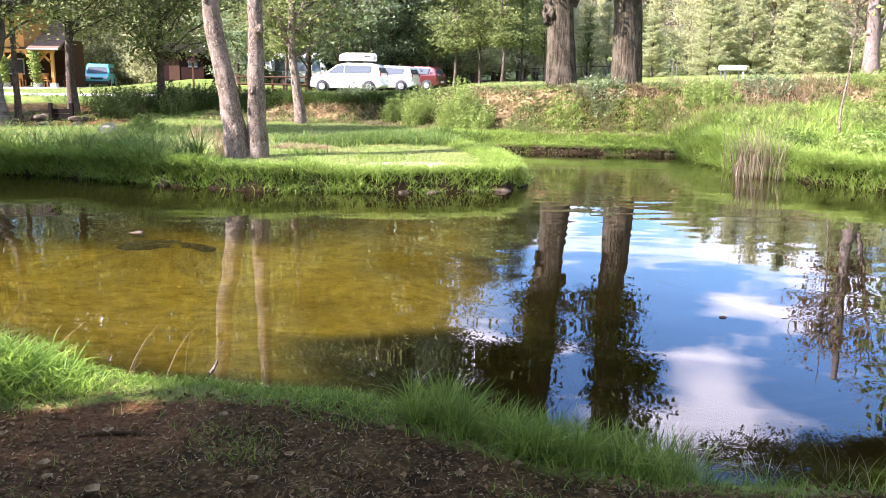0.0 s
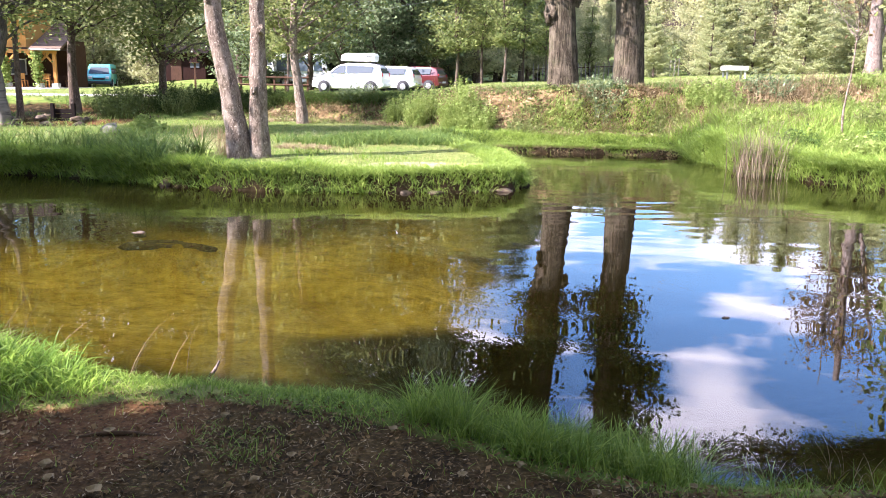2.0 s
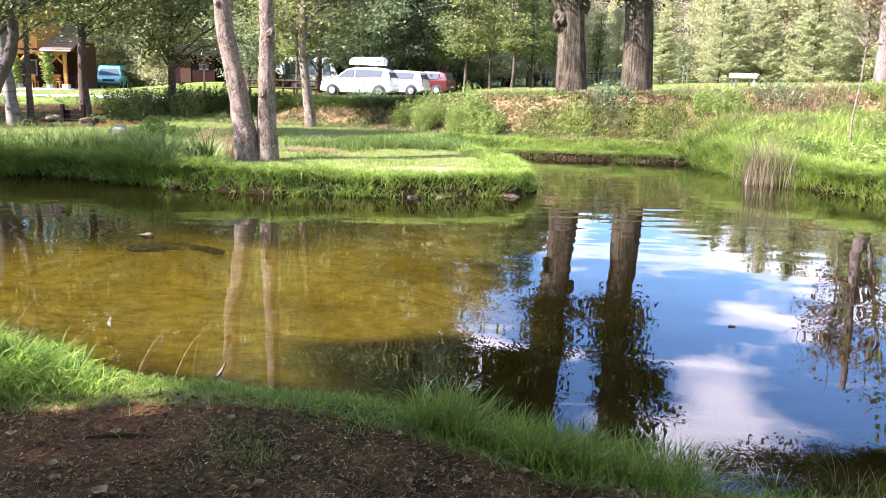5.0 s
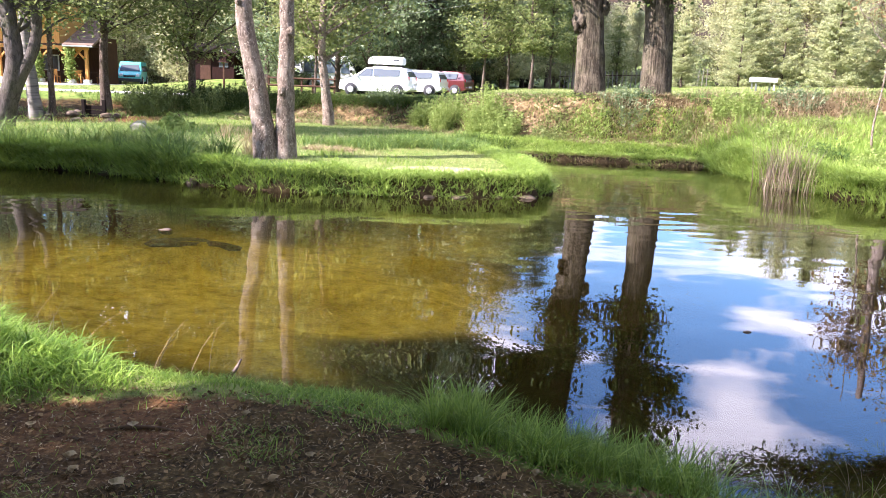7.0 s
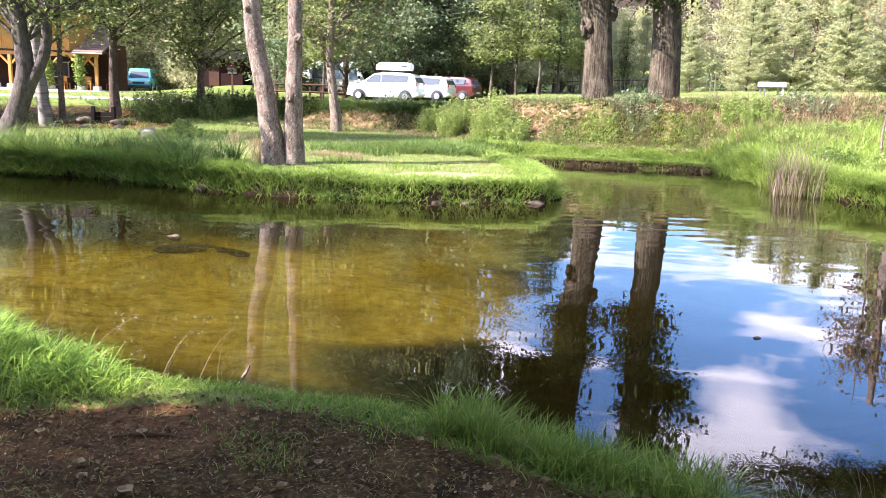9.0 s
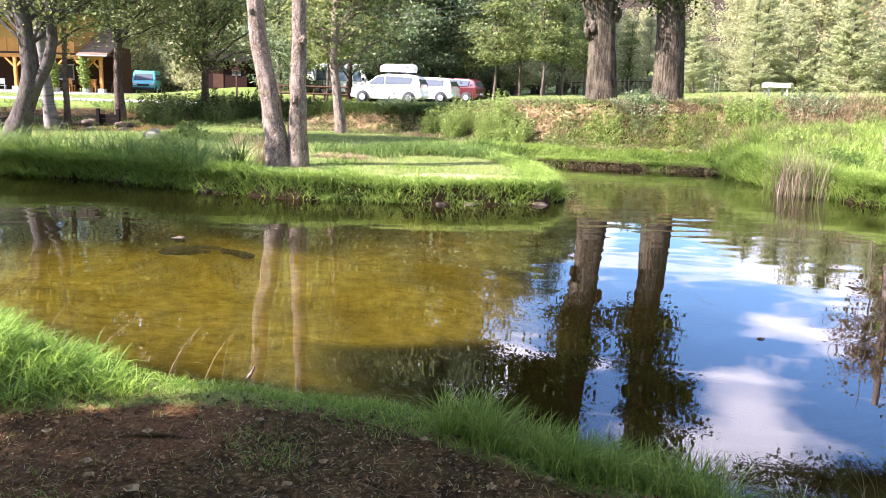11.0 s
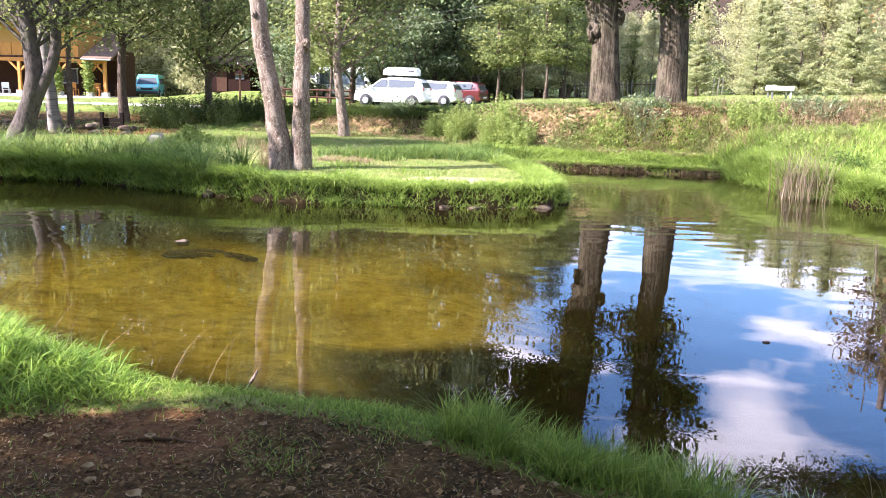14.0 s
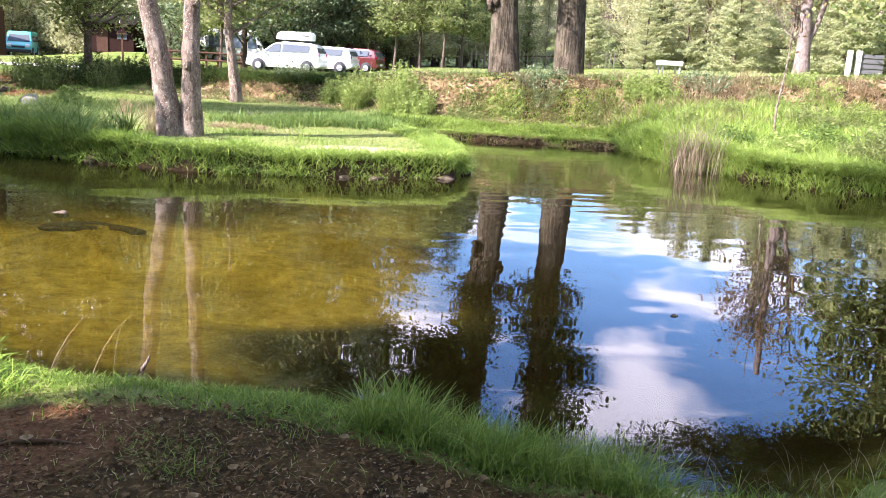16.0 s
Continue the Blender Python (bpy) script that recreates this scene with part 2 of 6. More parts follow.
M_GRASS_PALE = leaf_mat("bleached_grass", (0.20, 0.21, 0.08), (0.42, 0.41, 0.20), (0.66, 0.62, 0.38), 0.3)
M_LITTER = leaf_mat("fallen_leaf", (0.045, 0.025, 0.009), (0.11, 0.066, 0.025), (0.27, 0.18, 0.078), 0.12, 0.7, 0.08)

# ---- small mesh tools ----


def mesh_np(name, verts, faces, smooth=False):
    """A mesh from arrays: verts (n, 3) and faces (m, 3 or 4)."""
    verts, faces = np.asarray(verts, np.float32), np.asarray(faces, np.int32)
    me = bpy.data.meshes.new(name)
    m, k = faces.shape
    me.vertices.add(len(verts))
    me.vertices.foreach_set("co", verts.ravel())
    me.loops.add(m * k)
    me.loops.foreach_set("vertex_index", faces.ravel())
    me.polygons.add(m)
    me.polygons.foreach_set("loop_start", np.arange(0, m * k, k, dtype=np.int32))
    me.polygons.foreach_set("use_smooth", np.full(m, smooth, dtype=bool))
    me.update(calc_edges=True)
    return me


def thing(name, at, label, category, group="", kind=""):
    e = new(name)
    e.empty_display_size = 0.1
    e.location = at
    return tagged(e, label, category, group, kind)


def child(name, mesh, material, parent, label=""):
    ob = new(name, mesh)
    if material:
        mesh.materials.append(material)
    ob.parent = parent
    return tagged(ob, label)


def part(name, bm, material, parent, label="", smooth=False):
    """Links a bmesh as ONE mesh object under a thing or under a part."""
    me = bpy.data.meshes.new(name)
    for f in bm.faces:
        f.smooth = smooth
    bm.to_mesh(me)
    bm.free()
    return child(name, me, material, parent, label)


def box(cx, cy, cz, sx, sy, sz, bevel=0.0, rot=None, bm=None):
    """A box by its middle and full sizes, its edges bevelled; adds to bm where given."""
    b = bmesh.new()
    bmesh.ops.create_cube(b, size=1, matrix=Matrix.Diagonal((sx, sy, sz, 1)))
    if bevel:
        bmesh.ops.bevel(b, geom=list(b.edges), offset=bevel, segments=2, affect="EDGES", profile=0.6)
    m = Matrix.Translation((cx, cy, cz)) @ (rot or Matrix())
    bmesh.ops.transform(b, matrix=m, verts=list(b.verts))
    if bm is None:
        return b
    me = bpy.data.meshes.new("tmp")
    b.to_mesh(me)
    b.free()
    bm.from_mesh(me)
    bpy.data.meshes.remove(me)
    return bm


def rod(a, b, ra, rb=None, sides=10, bm=None):
    """A round bar from a to b."""
    a, b = Vector(a), Vector(b)
    rb = ra if rb is None else rb
    bm = bm or bmesh.new()
    turn = (b - a).to_track_quat("Z", "Y").to_matrix().to_4x4()
    bmesh.ops.create_cone(bm, cap_ends=True, segments=sides, radius1=ra, radius2=rb, depth=(b - a).length,
                          matrix=Matrix.Translation((a + b) / 2) @ turn)
    return bm


class Tubes:
    """Gathers tapered, bent tubes into one mesh of quads."""

    def __init__(self):
        self.v, self.f, self.count = [], [], 0

    def add(self, pts, radii, sides=8, rough=0.0, rng=None, flare=False):
        pts = np.asarray(pts, float)
        n = len(pts)
        tan = np.gradient(pts, axis=0)
        tan /= np.linalg.norm(tan, axis=1)[:, None] + 1e-9
        ref = np.array([0.0, 1.0, 0.0]) if abs(tan[0][1]) < 0.9 else np.array([1.0, 0.0, 0.0])
        u = np.cross(tan, ref)
        u /= np.linalg.norm(u, axis=1)[:, None] + 1e-9
        w = np.cross(tan, u)
        ang = np.linspace(0, 2 * np.pi, sides, endpoint=False)
        r = np.asarray(radii, float)[:, None] * np.ones((1, sides))
        if rough:
            lobes = rng.normal(0, 1, (4, 2))
            wob = sum(lobes[i, 0] * np.cos((i + 2) * ang + lobes[i, 1] * 3) for i in range(4)) * 0.35
            r = r * (1 + rough * wob[None, :] + rough * 0.5 * rng.normal(0, 1, (n, sides)))
        ring = pts[:, None, :] + r[..., None] * (np.cos(ang)[None, :, None] * u[:, None, :] + np.sin(ang)[None, :, None] * w[:, None, :])
        self.v.append(ring.reshape(-1, 3))
        i = np.arange(n - 1)[:, None] * sides
        j = np.arange(sides)[None, :]
        k = (j + 1) % sides
        q = np.stack([i + j, i + k, i + k + sides, i + j + sides], -1).reshape(-1, 4) + self.count
        self.f.append(q)
        self.count += n * sides

    def mesh(self, name):
        return mesh_np(name, np.concatenate(self.v), np.concatenate(self.f), True)


def leaf_quads(points, size, rng, flat=0.35, long=1.5):
    """Rhombic leaves, each bent along its rib, at the given points."""
    n = len(points)
    s = size * rng.uniform(0.6, 1.35, n)[:, None]
    d = rng.normal(0, 1, (n, 3))
    d[:, 2] = d[:, 2] * 0.6 - 0.25
    d /= np.linalg.norm(d, axis=1)[:, None]
    nrm = rng.normal(0, 1, (n, 3)) + np.array([0, 0, flat * 3])
    side = np.cross(d, nrm)
    side /= np.linalg.norm(side, axis=1)[:, None] + 1e-9
    up = np.cross(side, d)
    p = points
    a = p - d * s * 0.5 * long
    b = p + side * s * 0.5 + up * s * 0.12
    c = p + d * s * 0.5 * long
    e = p - side * s * 0.5 + up * s * 0.12
    v = np.stack([a, b, c, e], 1).reshape(-1, 3)
    f = np.arange(n * 4).reshape(-1, 4)
    return v, f


def leaf_tris(points, size, rng, long=1.4, layer=0.0):
    """Small three-cornered leaves for far trees."""
    n = len(points)
    s = size * rng.uniform(0.6, 1.4, n)[:, None]
    d = rng.normal(0, 1, (n, 3)) * np.array([1, 1, 1 - 0.4 * layer])
    d /= np.linalg.norm(d, axis=1)[:, None]
    side = np.cross(d, rng.normal(0, 1, (n, 3)) + np.array([0, -0.5 * layer, 0.8 + 0.6 * layer]))
    side /= np.linalg.norm(side, axis=1)[:, None] + 1e-9
    v = np.stack([points - d * s * 0.5 * long + side * s * 0.45, points - d * s * 0.35 * long - side * s * 0.45, points + d * s * 0.6 * long], 1)
    return v.reshape(-1, 3), np.arange(n * 3).reshape(-1, 3)


def blades(points, length, width, rng, lean=0.45, droop=0.6, segs=3, wind=(0.0, 0.0)):
    """Grass blades: tapered ribbons that lean and droop. Returns arrays of verts and quads."""
    n = len(points)
    length = np.broadcast_to(length, (n,)) * rng.uniform(0.55, 1.25, n)
    width = np.broadcast_to(width, (n,)) * rng.uniform(0.7, 1.3, n)
    az = rng.uniform(0, 2 * np.pi, n)
    out = np.stack([np.cos(az) + wind[0], np.sin(az) + wind[1]], 1)
    tilt = lean * rng.uniform(0.2, 1.3, n)
    fall = droop * rng.uniform(0.3, 1.5, n)
    face = az + np.pi / 2 + rng.normal(0, 0.5, n)
    wx, wy = np.cos(face), np.sin(face)
    rows = []
    for i in range(segs + 1):
        t = i / segs
        reach = length * (tilt * t + fall * t * t * 0.7)
        h = length * (t * (1 - 0.25 * tilt) - fall * 0.42 * t * t * t)
        c = points + np.stack([out[:, 0] * reach, out[:, 1] * reach, h], 1)
        w = width * (1 - t) ** 0.7 * 0.5 + 0.0004
        o = np.stack([wx * w, wy * w, np.zeros(n)], 1)
        rows.append(c - o)
        rows.append(c + o)
    v = np.stack(rows, 1)
    per = 2 * (segs + 1)
    q = np.array([[2 * i, 2 * i + 1, 2 * i + 3, 2 * i + 2] for i in range(segs)])
    f = (np.arange(n)[:, None, None] * per + q[None]).reshape(-1, 4)
    return v.reshape(-1, 3), f

# ---- the lie of the land ----
POND = np.array([
    (-3.3, 5.7), (-2.35, 5.0), (-1.75, 4.9), (-1.0, 4.8), (-0.26, 4.62), (0.1, 4.46), (0.54, 4.12), (0.96, 3.88), (1.3, 3.74),
    (1.7, 3.70), (2.3, 3.82), (2.8, 4.1), (4.2, 4.9), (6.5, 6.2), (9.0, 8.4), (10.8, 11.0), (10.6, 13.4), (9.15, 14.3), (8.0, 14.6),
    (7.4, 15.6), (6.6, 17.2), (6.25, 19.4), (6.1, 21.1), (4.6, 21.3), (2.45, 21.55), (1.1, 21.6), (0.5, 21.3), (0.7, 19.9),
    (1.15, 18.4), (1.5, 16.6), (1.64, 15.4), (1.5, 14.6), (1.08, 13.95), (0.0, 13.62), (-1.25, 13.42), (-2.6, 13.42),
    (-3.68, 13.65), (-4.72, 13.92), (-5.85, 14.45), (-7.1, 14.95), (-8.4, 15.2), (-9.9, 15.3), (-11.8, 14.7), (-12.2, 11.8), (-11.0, 8.6), (-8.0, 7.2), (-5.2, 6.9)])


def shore(x, y):
    """Distance to the waterline: above zero on land, below zero in the pond."""
    x, y = np.asarray(x, float), np.asarray(y, float)
    best = np.full(x.shape, 1e9)
    inside = np.zeros(x.shape, bool)
    for (ax, ay), (bx, by) in zip(POND, np.roll(POND, -1, 0)):
        ex, ey = bx - ax, by - ay
        t = np.clip(((x - ax) * ex + (y - ay) * ey) / (ex * ex + ey * ey), 0, 1)
        best = np.minimum(best, np.hypot(x - ax - t * ex, y - ay - t * ey))
        if by != ay:
            inside ^= ((ay > y) != (by > y)) & (x < ax + ex * (y - ay) / (by - ay))
    return np.where(inside, -best, best)


def smooth(t):
    t = np.clip(t, 0, 1)
    return t * t * (3 - 2 * t)


def wave(x, y, s):
    """Cheap, smooth unevenness of about plus or minus one."""
    return (np.sin(x * 1.3 * s + 1.7 * np.sin(y * 0.9 * s)) + np.sin(y * 1.7 * s + 1.3 * np.sin(x * 1.1 * s + 2)) + np.sin((x + y) * 2.9 * s)) / 3


def bank_lines(x):
    foot = np.interp(x, [-30, -12, -5, -1.6, 1.2, 3.4, 8, 14, 30], [28.5, 27.8, 26.8, 26.0, 23.4, 22.6, 22.2, 21.6, 20])
    crest = np.interp(x, [-30, -12, -5, -1.6, 1.2, 3.4, 8, 14, 30], [31.5, 31.0, 28.8, 28.2, 25.0, 23.9, 23.9, 24.2, 24.2])
    top = np.interp(x, [-30, -12, -5, -1.6, 1.2, 3.4, 8, 12, 15, 30], [0.92, 0.98, 1.2, 1.28, 1.54, 1.66, 1.78, 1.97, 2.22, 2.5])
    return foot, crest, top


def height(x, y):
    """The ground's height above the water."""
    x, y = np.asarray(x, float), np.asarray(y, float)
    d = shore(x, y) + 0.13 * wave(x, y, 1.9) + 0.06 * wave(y, x, 4.7)
    foot, crest, top = bank_lines(x)
    near = 0.31 + 0.03 * wave(x, y, 0.9) + 0.015 * wave(x, y, 3.1) + 0.12 * smooth((-x - 1.6) / 1.4) * smooth((y - 3.4) / 1.0)
    mead = 0.31 + 0.035 * wave(x, y, 0.5) + 0.10 * smooth((y - 17) / 8)
    east = 0.32 + 0.75 * smooth((y - 15.5) / 7.0)
    mead = mead + (east - mead) * smooth((x - 5.8) / 1.8)
    low = near + (mead - near) * smooth((y - 8) / 4)
    rise = smooth((y - foot) / (crest - foot))
    land = low + (top - low) * rise + 0.05 * wave(x, y, 1.6) * rise * (1 - rise) * 4
    ditch = 0.75 * np.exp(-((y - 25.2 - 0.12 * (x + 12)) / 1.1) ** 2) * smooth((-x - 9.2) / 2) * smooth((x + 22) / 4)
    land = land - ditch
    land = land - 0.22 * smooth((y - 37) / 8) * smooth((-x - 21) / 4) + 0.5 * smooth((y - 46) / 14) * smooth((x + 22) / 4) * smooth((-7 - x) / 5)
    land = land - 0.17 * smooth((y - 33) / 6) * smooth((x + 13) / 4) * smooth((3 - x) / 4)
    far = smooth((y - 60) / 140)
    land = land + far * 9.0 + smooth((np.hypot(x, y) - 220) / 900) * 150
    wide = 0.22 + 0.75 * smooth((9 - y) / 4) + 0.75 * smooth((y - 20) / 0.9)
    dry = -0.04 + (land + 0.04) * smooth((d / wide)) ** 0.8
    dry = np.maximum(dry, 0.16 * smooth((y - 20) / 0.9) * smooth(d / 0.1) * smooth((6.6 - x) / 0.8) - 0.02)
    deep = 0.28 + 0.5 * smooth((x + 1.0) / 4.5) + 0.10 * wave(x, y, 0.8)
    wet = -0.04 - deep * smooth(-d / 2.6)
    mound = 0.28 * np.exp(-((x + 3.2) / 0.75) ** 2 - ((y - 9.25) / 0.38) ** 2)
    return np.where(d > 0, dry, np.minimum(wet + mound, -0.005))


def axis(parts):
    out = []
    for a, b, step in parts:
        out.extend(np.arange(a, b - 1e-6, step))
    return np.array(out + [parts[-1][1]])


def build_ground():
    gx = axis([(-3000, -400, 260), (-400, -60, 34), (-60, -16, 1.5), (-16, 13, 0.16), (13, 60, 1.5), (60, 400, 34), (400, 3000, 260)])
    gy = axis([(-3000, -400, 260), (-400, -40, 30), (-40, 0, 2.0), (0, 8, 0.10), (8, 32, 0.16), (32, 80, 1.2), (80, 400, 32), (400, 3000, 260)])
    X, Y = np.meshgrid(gx, gy)
    Z = height(X, Y)
    nx, ny = len(gx), len(gy)
    i = np.arange(ny - 1)[:, None] * nx + np.arange(nx - 1)[None, :]
    f = np.stack([i, i + 1, i + 1 + nx, i + nx], -1).reshape(-1, 4)
    me = mesh_np("ground", np.stack([X, Y, Z], -1).reshape(-1, 3), f, True)
    x, y, z = X.ravel(), Y.ravel(), Z.ravel()
    d = shore(x, y)
    bare = smooth((dirt_line(x) - y) / 0.35 + 0.5)
    sand = 0.72 * np.exp(-(((x + 0.2) / 1.75) ** 2 + ((y - 14.75 - 0.08 * x) / 0.75) ** 2) ** 2)
    foot, crest, top = bank_lines(x)
    mid = (y - foot) / (crest - foot)
    dry = smooth((mid + 0.05) / 0.3) * smooth((1.1 - mid) / 0.3) * smooth((x + 9) / 4) * 0.85
    bare = np.maximum(bare, 0.75 * smooth((y - 24.6 - 0.1 * (x + 12)) / 0.6) * smooth((30.4 - y) / 1.0) * smooth((-x - 9.4) / 1.2))
    dry = np.maximum(dry, 0.8 * np.exp(-((x + 3.1) / 0.6) ** 2 - ((y - 18.2) / 0.35) ** 2))
    bed = smooth((-0.015 - z) / 0.04)
    # right, far and near-shore bed darkened: silt plus painted depth, shade and dark reflections
    silt_shade = np.maximum(smooth((x - 0.1 + 1.7 * smooth((7.5 - y) / 1.3) + 0.25 * wave(x, y, 1.4)) / 0.95) * 0.985, 0.985 * smooth((y - 10.3 - 0.2 * x + 0.5 * wave(x, y, 1.1)) / 2.6))
    silt_shade = np.maximum(silt_shade, 0.9 * smooth((d + 0.42) / 0.3) * (y < 8))
    gravel = smooth((y - 31.6) / 0.8) * smooth((36.0 - y) / 1.0) * smooth((-x - 9.5) / 3)
    wet = np.maximum(smooth((0.66 - d) / 0.2) * (d > -0.3) * (y > 9), smooth((np.hypot(x, y) - 120) / 60))
    for name, cols in (("soil", (bare, sand, dry)), ("bed", (bed, silt_shade, gravel)), ("wet", (wet, wet, wet))):
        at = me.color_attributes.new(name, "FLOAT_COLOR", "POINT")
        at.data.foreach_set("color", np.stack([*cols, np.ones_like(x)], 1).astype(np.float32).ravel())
    me.materials.append(M_GROUND)
    return tagged(new("ground", me), "grassy pond bank with trodden brown soil and sandy bed", "ground", kind="structure")


def dirt_line(x):
    return np.interp(x, [-4, -2.1, -1.6, -1.06, -0.48, -0.2, 0.07, 0.3, 0.52, 1.0, 2.5], [3.2, 3.66, 3.82, 3.80, 3.66, 3.54, 3.34, 3.18, 3.05, 3.0, 3.1])


build_ground()

def ripples(x, y):
    """The water's height: a slow swell, short wavelets that grow where the breeze reaches, and rings round a spring."""
    rng = np.random.default_rng(17)
    breeze = 0.28 + 0.72 * smooth((y + 1.2 * wave(x, y, 0.35) - 7.0) / 5.5)
    z = np.zeros_like(x)
    for lam, slope in [(1.6, 0.0016), (1.15, 0.0016), (0.85, 0.0016)] * 3:
        a = math.pi / 2 + rng.normal(0, 0.7)
        z += slope * lam / 6.283 * np.sin(6.283 / lam * (x * math.cos(a) + y * math.sin(a)) + rng.uniform(0, 6.3))
    for i in range(26):
        lam = 0.26 + 0.34 * rng.random()
        a = math.pi / 2 + rng.normal(0, 0.42)
        z += breeze * 0.0017 * lam / 6.283 * np.sin(6.283 / lam * (x * math.cos(a) + y * math.sin(a)) + rng.uniform(0, 6.3))
    for cx, cy, k in ((2.6, 14.9, 0.007), (7.6, 12.6, 0.004)):
        r = np.hypot(x - cx, y - cy)
        z += k * 0.4 / 6.283 * np.exp(-r / 1.9) * np.sin(6.283 / 0.4 * r)
    return z


wx, wy = np.meshgrid(np.linspace(-13, 11.5, 350), np.linspace(3.3, 22.4, 300))
wi = np.arange(299)[:, None] * 350 + np.arange(349)[None, :]
water = new("water", mesh_np("water", np.stack([wx, wy, ripples(wx, wy)], -1).reshape(-1, 3), np.stack([wi, wi + 1, wi + 351, wi + 350], -1).reshape(-1, 4), True))
water.data.materials.append(M_WATER)
tagged(water, "clear brown pond water mirroring trees and sky", "water", kind="structure")

# ---- trees ----


def bend(points, n=14):
    """A smooth line through a few points."""
    p = np.asarray(points, float)
    t = np.concatenate([[0], np.cumsum(np.linalg.norm(np.diff(p, axis=0), axis=1))])
    s = np.linspace(0, t[-1], n)
    out = np.stack([np.interp(s, t, p[:, k]) for k in range(3)], 1)
    for _ in range(3):
        out[1:-1] = (out[:-2] + 2 * out[1:-1] + out[2:]) / 4
    return out


def grow(stems, crown, seed, limbs=16, twigs=6, leaves=26, size=0.11, bark=None, leaf=None, spread=0.45, sides=14, gnarl=0.05, droop=0.0, limb_r=0.05, flare=0.4, low=None, tri=False, fine=True, layer=0.0):
    """Trunk and limbs as one mesh, leaves as another. stems: (points, radius at foot, radius at top); crown: middle and half sizes."""
    rng = np.random.default_rng(seed)
    tb = Tubes()
    heads, trunks = [], []
    for pts, r0, r1 in stems:
        line = bend(pts, 26)
        n = len(line)
        t = np.linspace(0, 1, n)
        rad = r0 + (r1 - r0) * t ** 0.8
        rad = rad * (1 + (flare if pts[0][2] == 0 else 0) * np.exp(-t * n / 2.2))
        line = line + rng.normal(0, 0.06 if r0 < 0.35 else 0.02, line.shape) * rad[:, None] * np.array([1, 1, 0])
        line[0, 2] -= 0.3 if pts[0][2] == 0 else 0.0
        one = Tubes()
        one.add(line, rad, sides, gnarl, rng)
        trunks.append(one.mesh("trunk"))
        heads.append(line)
    c, h = np.array(crown[:3], float), np.array(crown[3:], float)
    pts = []
    for i in range(limbs):
        if low is None:
            u = rng.normal(0, 1, 3)
            u *= rng.uniform(0.45, 1.0) / np.linalg.norm(u)
        else:
            t, a = rng.uniform(-0.98, 0.96), rng.uniform(0, 6.283)
            u = np.array([math.cos(a), math.sin(a), 0]) * (1 - max(0, t + low) ** 1.6 * 0.75 - max(0, -t) ** 5 * 0.3) * rng.uniform(0.4, 1.0)
            u[2] = t
        end = c + u * h
        line = heads[rng.integers(len(heads))]
        z_from = np.clip(end[2] - abs(end[0] - line[-1, 0]) * 0.5 - 0.8, c[2] - h[2] * 1.2, line[-1, 2])
        k = min(len(line) - 1, max(int(len(line) * (0.4 if low is None else 0.04)), int(np.searchsorted(line[:, 2], z_from))))
        start = line[k]
        mid = (start + end) / 2 + np.array([0, 0, 0.12 * np.linalg.norm(end - start)]) + rng.normal(0, 0.15, 3)
        limb = bend([start, mid, end], 9)
        limb[1:] += rng.normal(0, 0.04, (8, 3))
        thick = np.linspace(limb_r * (0.6 + 0.5 * rng.random()), 0.008, 9)
        tb.add(limb if fine else limb[::2], thick if fine else thick[::2], 5 if fine else 3)
        for j in range(twigs):
            a = limb[rng.integers(3, 9)]
            v = rng.normal(0, 1, 3) * h * spread
            v[2] = v[2] * (0.6 - 0.4 * layer) - droop * abs(rng.normal(0, 1))
            b = a + v
            tw = bend([a, (a + b) / 2 + rng.normal(0, 0.06, 3), b], 5)
            if fine:
                tb.add(tw, np.linspace(0.010, 0.003, 5), 3)
            m = rng.poisson(leaves)
            s = rng.uniform(0.15, 1.0, m)[:, None]
            pts.append(a + (b - a) * s + rng.normal(0, 1, (m, 3)) * (size * 1.6 + 0.10 * np.linalg.norm(h) * 0.35) * np.array([1, 1, 0.6 - 0.35 * layer]))
    p = np.concatenate(pts) if pts else np.zeros((0, 3))
    crown_mesh = mesh_np("crown", *(leaf_tris(p, size, rng, 1.4, layer) if tri else leaf_quads(p, size, rng, 0.35 + 0.4 * layer))) if len(p) else None
    return trunks, tb.mesh("branches") if limbs else None, crown_mesh


def tree(name, at, label, stems, crown, seed, bark, leaf, group="", category="tree", crown_label="", **how):
    trunks, branches, leaves = grow(stems, crown, seed, **how)
    t = thing(name, at, label, category, group)
    for trunk in trunks:
        child("trunk", trunk, bark, t)
    if branches:
        tagged(child("limbwork", branches, bark, t), kind="stuff")
    if leaves:
        child("crown", leaves, leaf, t, crown_label)
    return t


def at_ground(x, y, sink=0.0):
    return (x, y, float(height(x, y)) - sink)


# the twin-stemmed alder on the grassy spit
tree("twin_alder", at_ground(-3.85, 16.0), "alder with two leaning pale-barked trunks on the grassy spit",
     [([(-0.12, 0, 0), (-0.27, 0, 1.1), (-0.52, 0.05, 2.4), (-0.66, 0.05, 3.6), (-0.9, 0.1, 7.5)], 0.195, 0.12),
      ([(0.22, 0.05, 0), (0.23, 0.05, 1.0), (0.27, 0.08, 2.3), (0.26, 0.1, 3.3), (0.5, 0.2, 7.8)], 0.175, 0.09)],
     (-0.3, 0.2, 9.2, 2.4, 2.0, 3.6), 11, M_BARK_PALE, M_LEAF, limbs=24, twigs=6, leaves=8, size=0.10, gnarl=0.04)

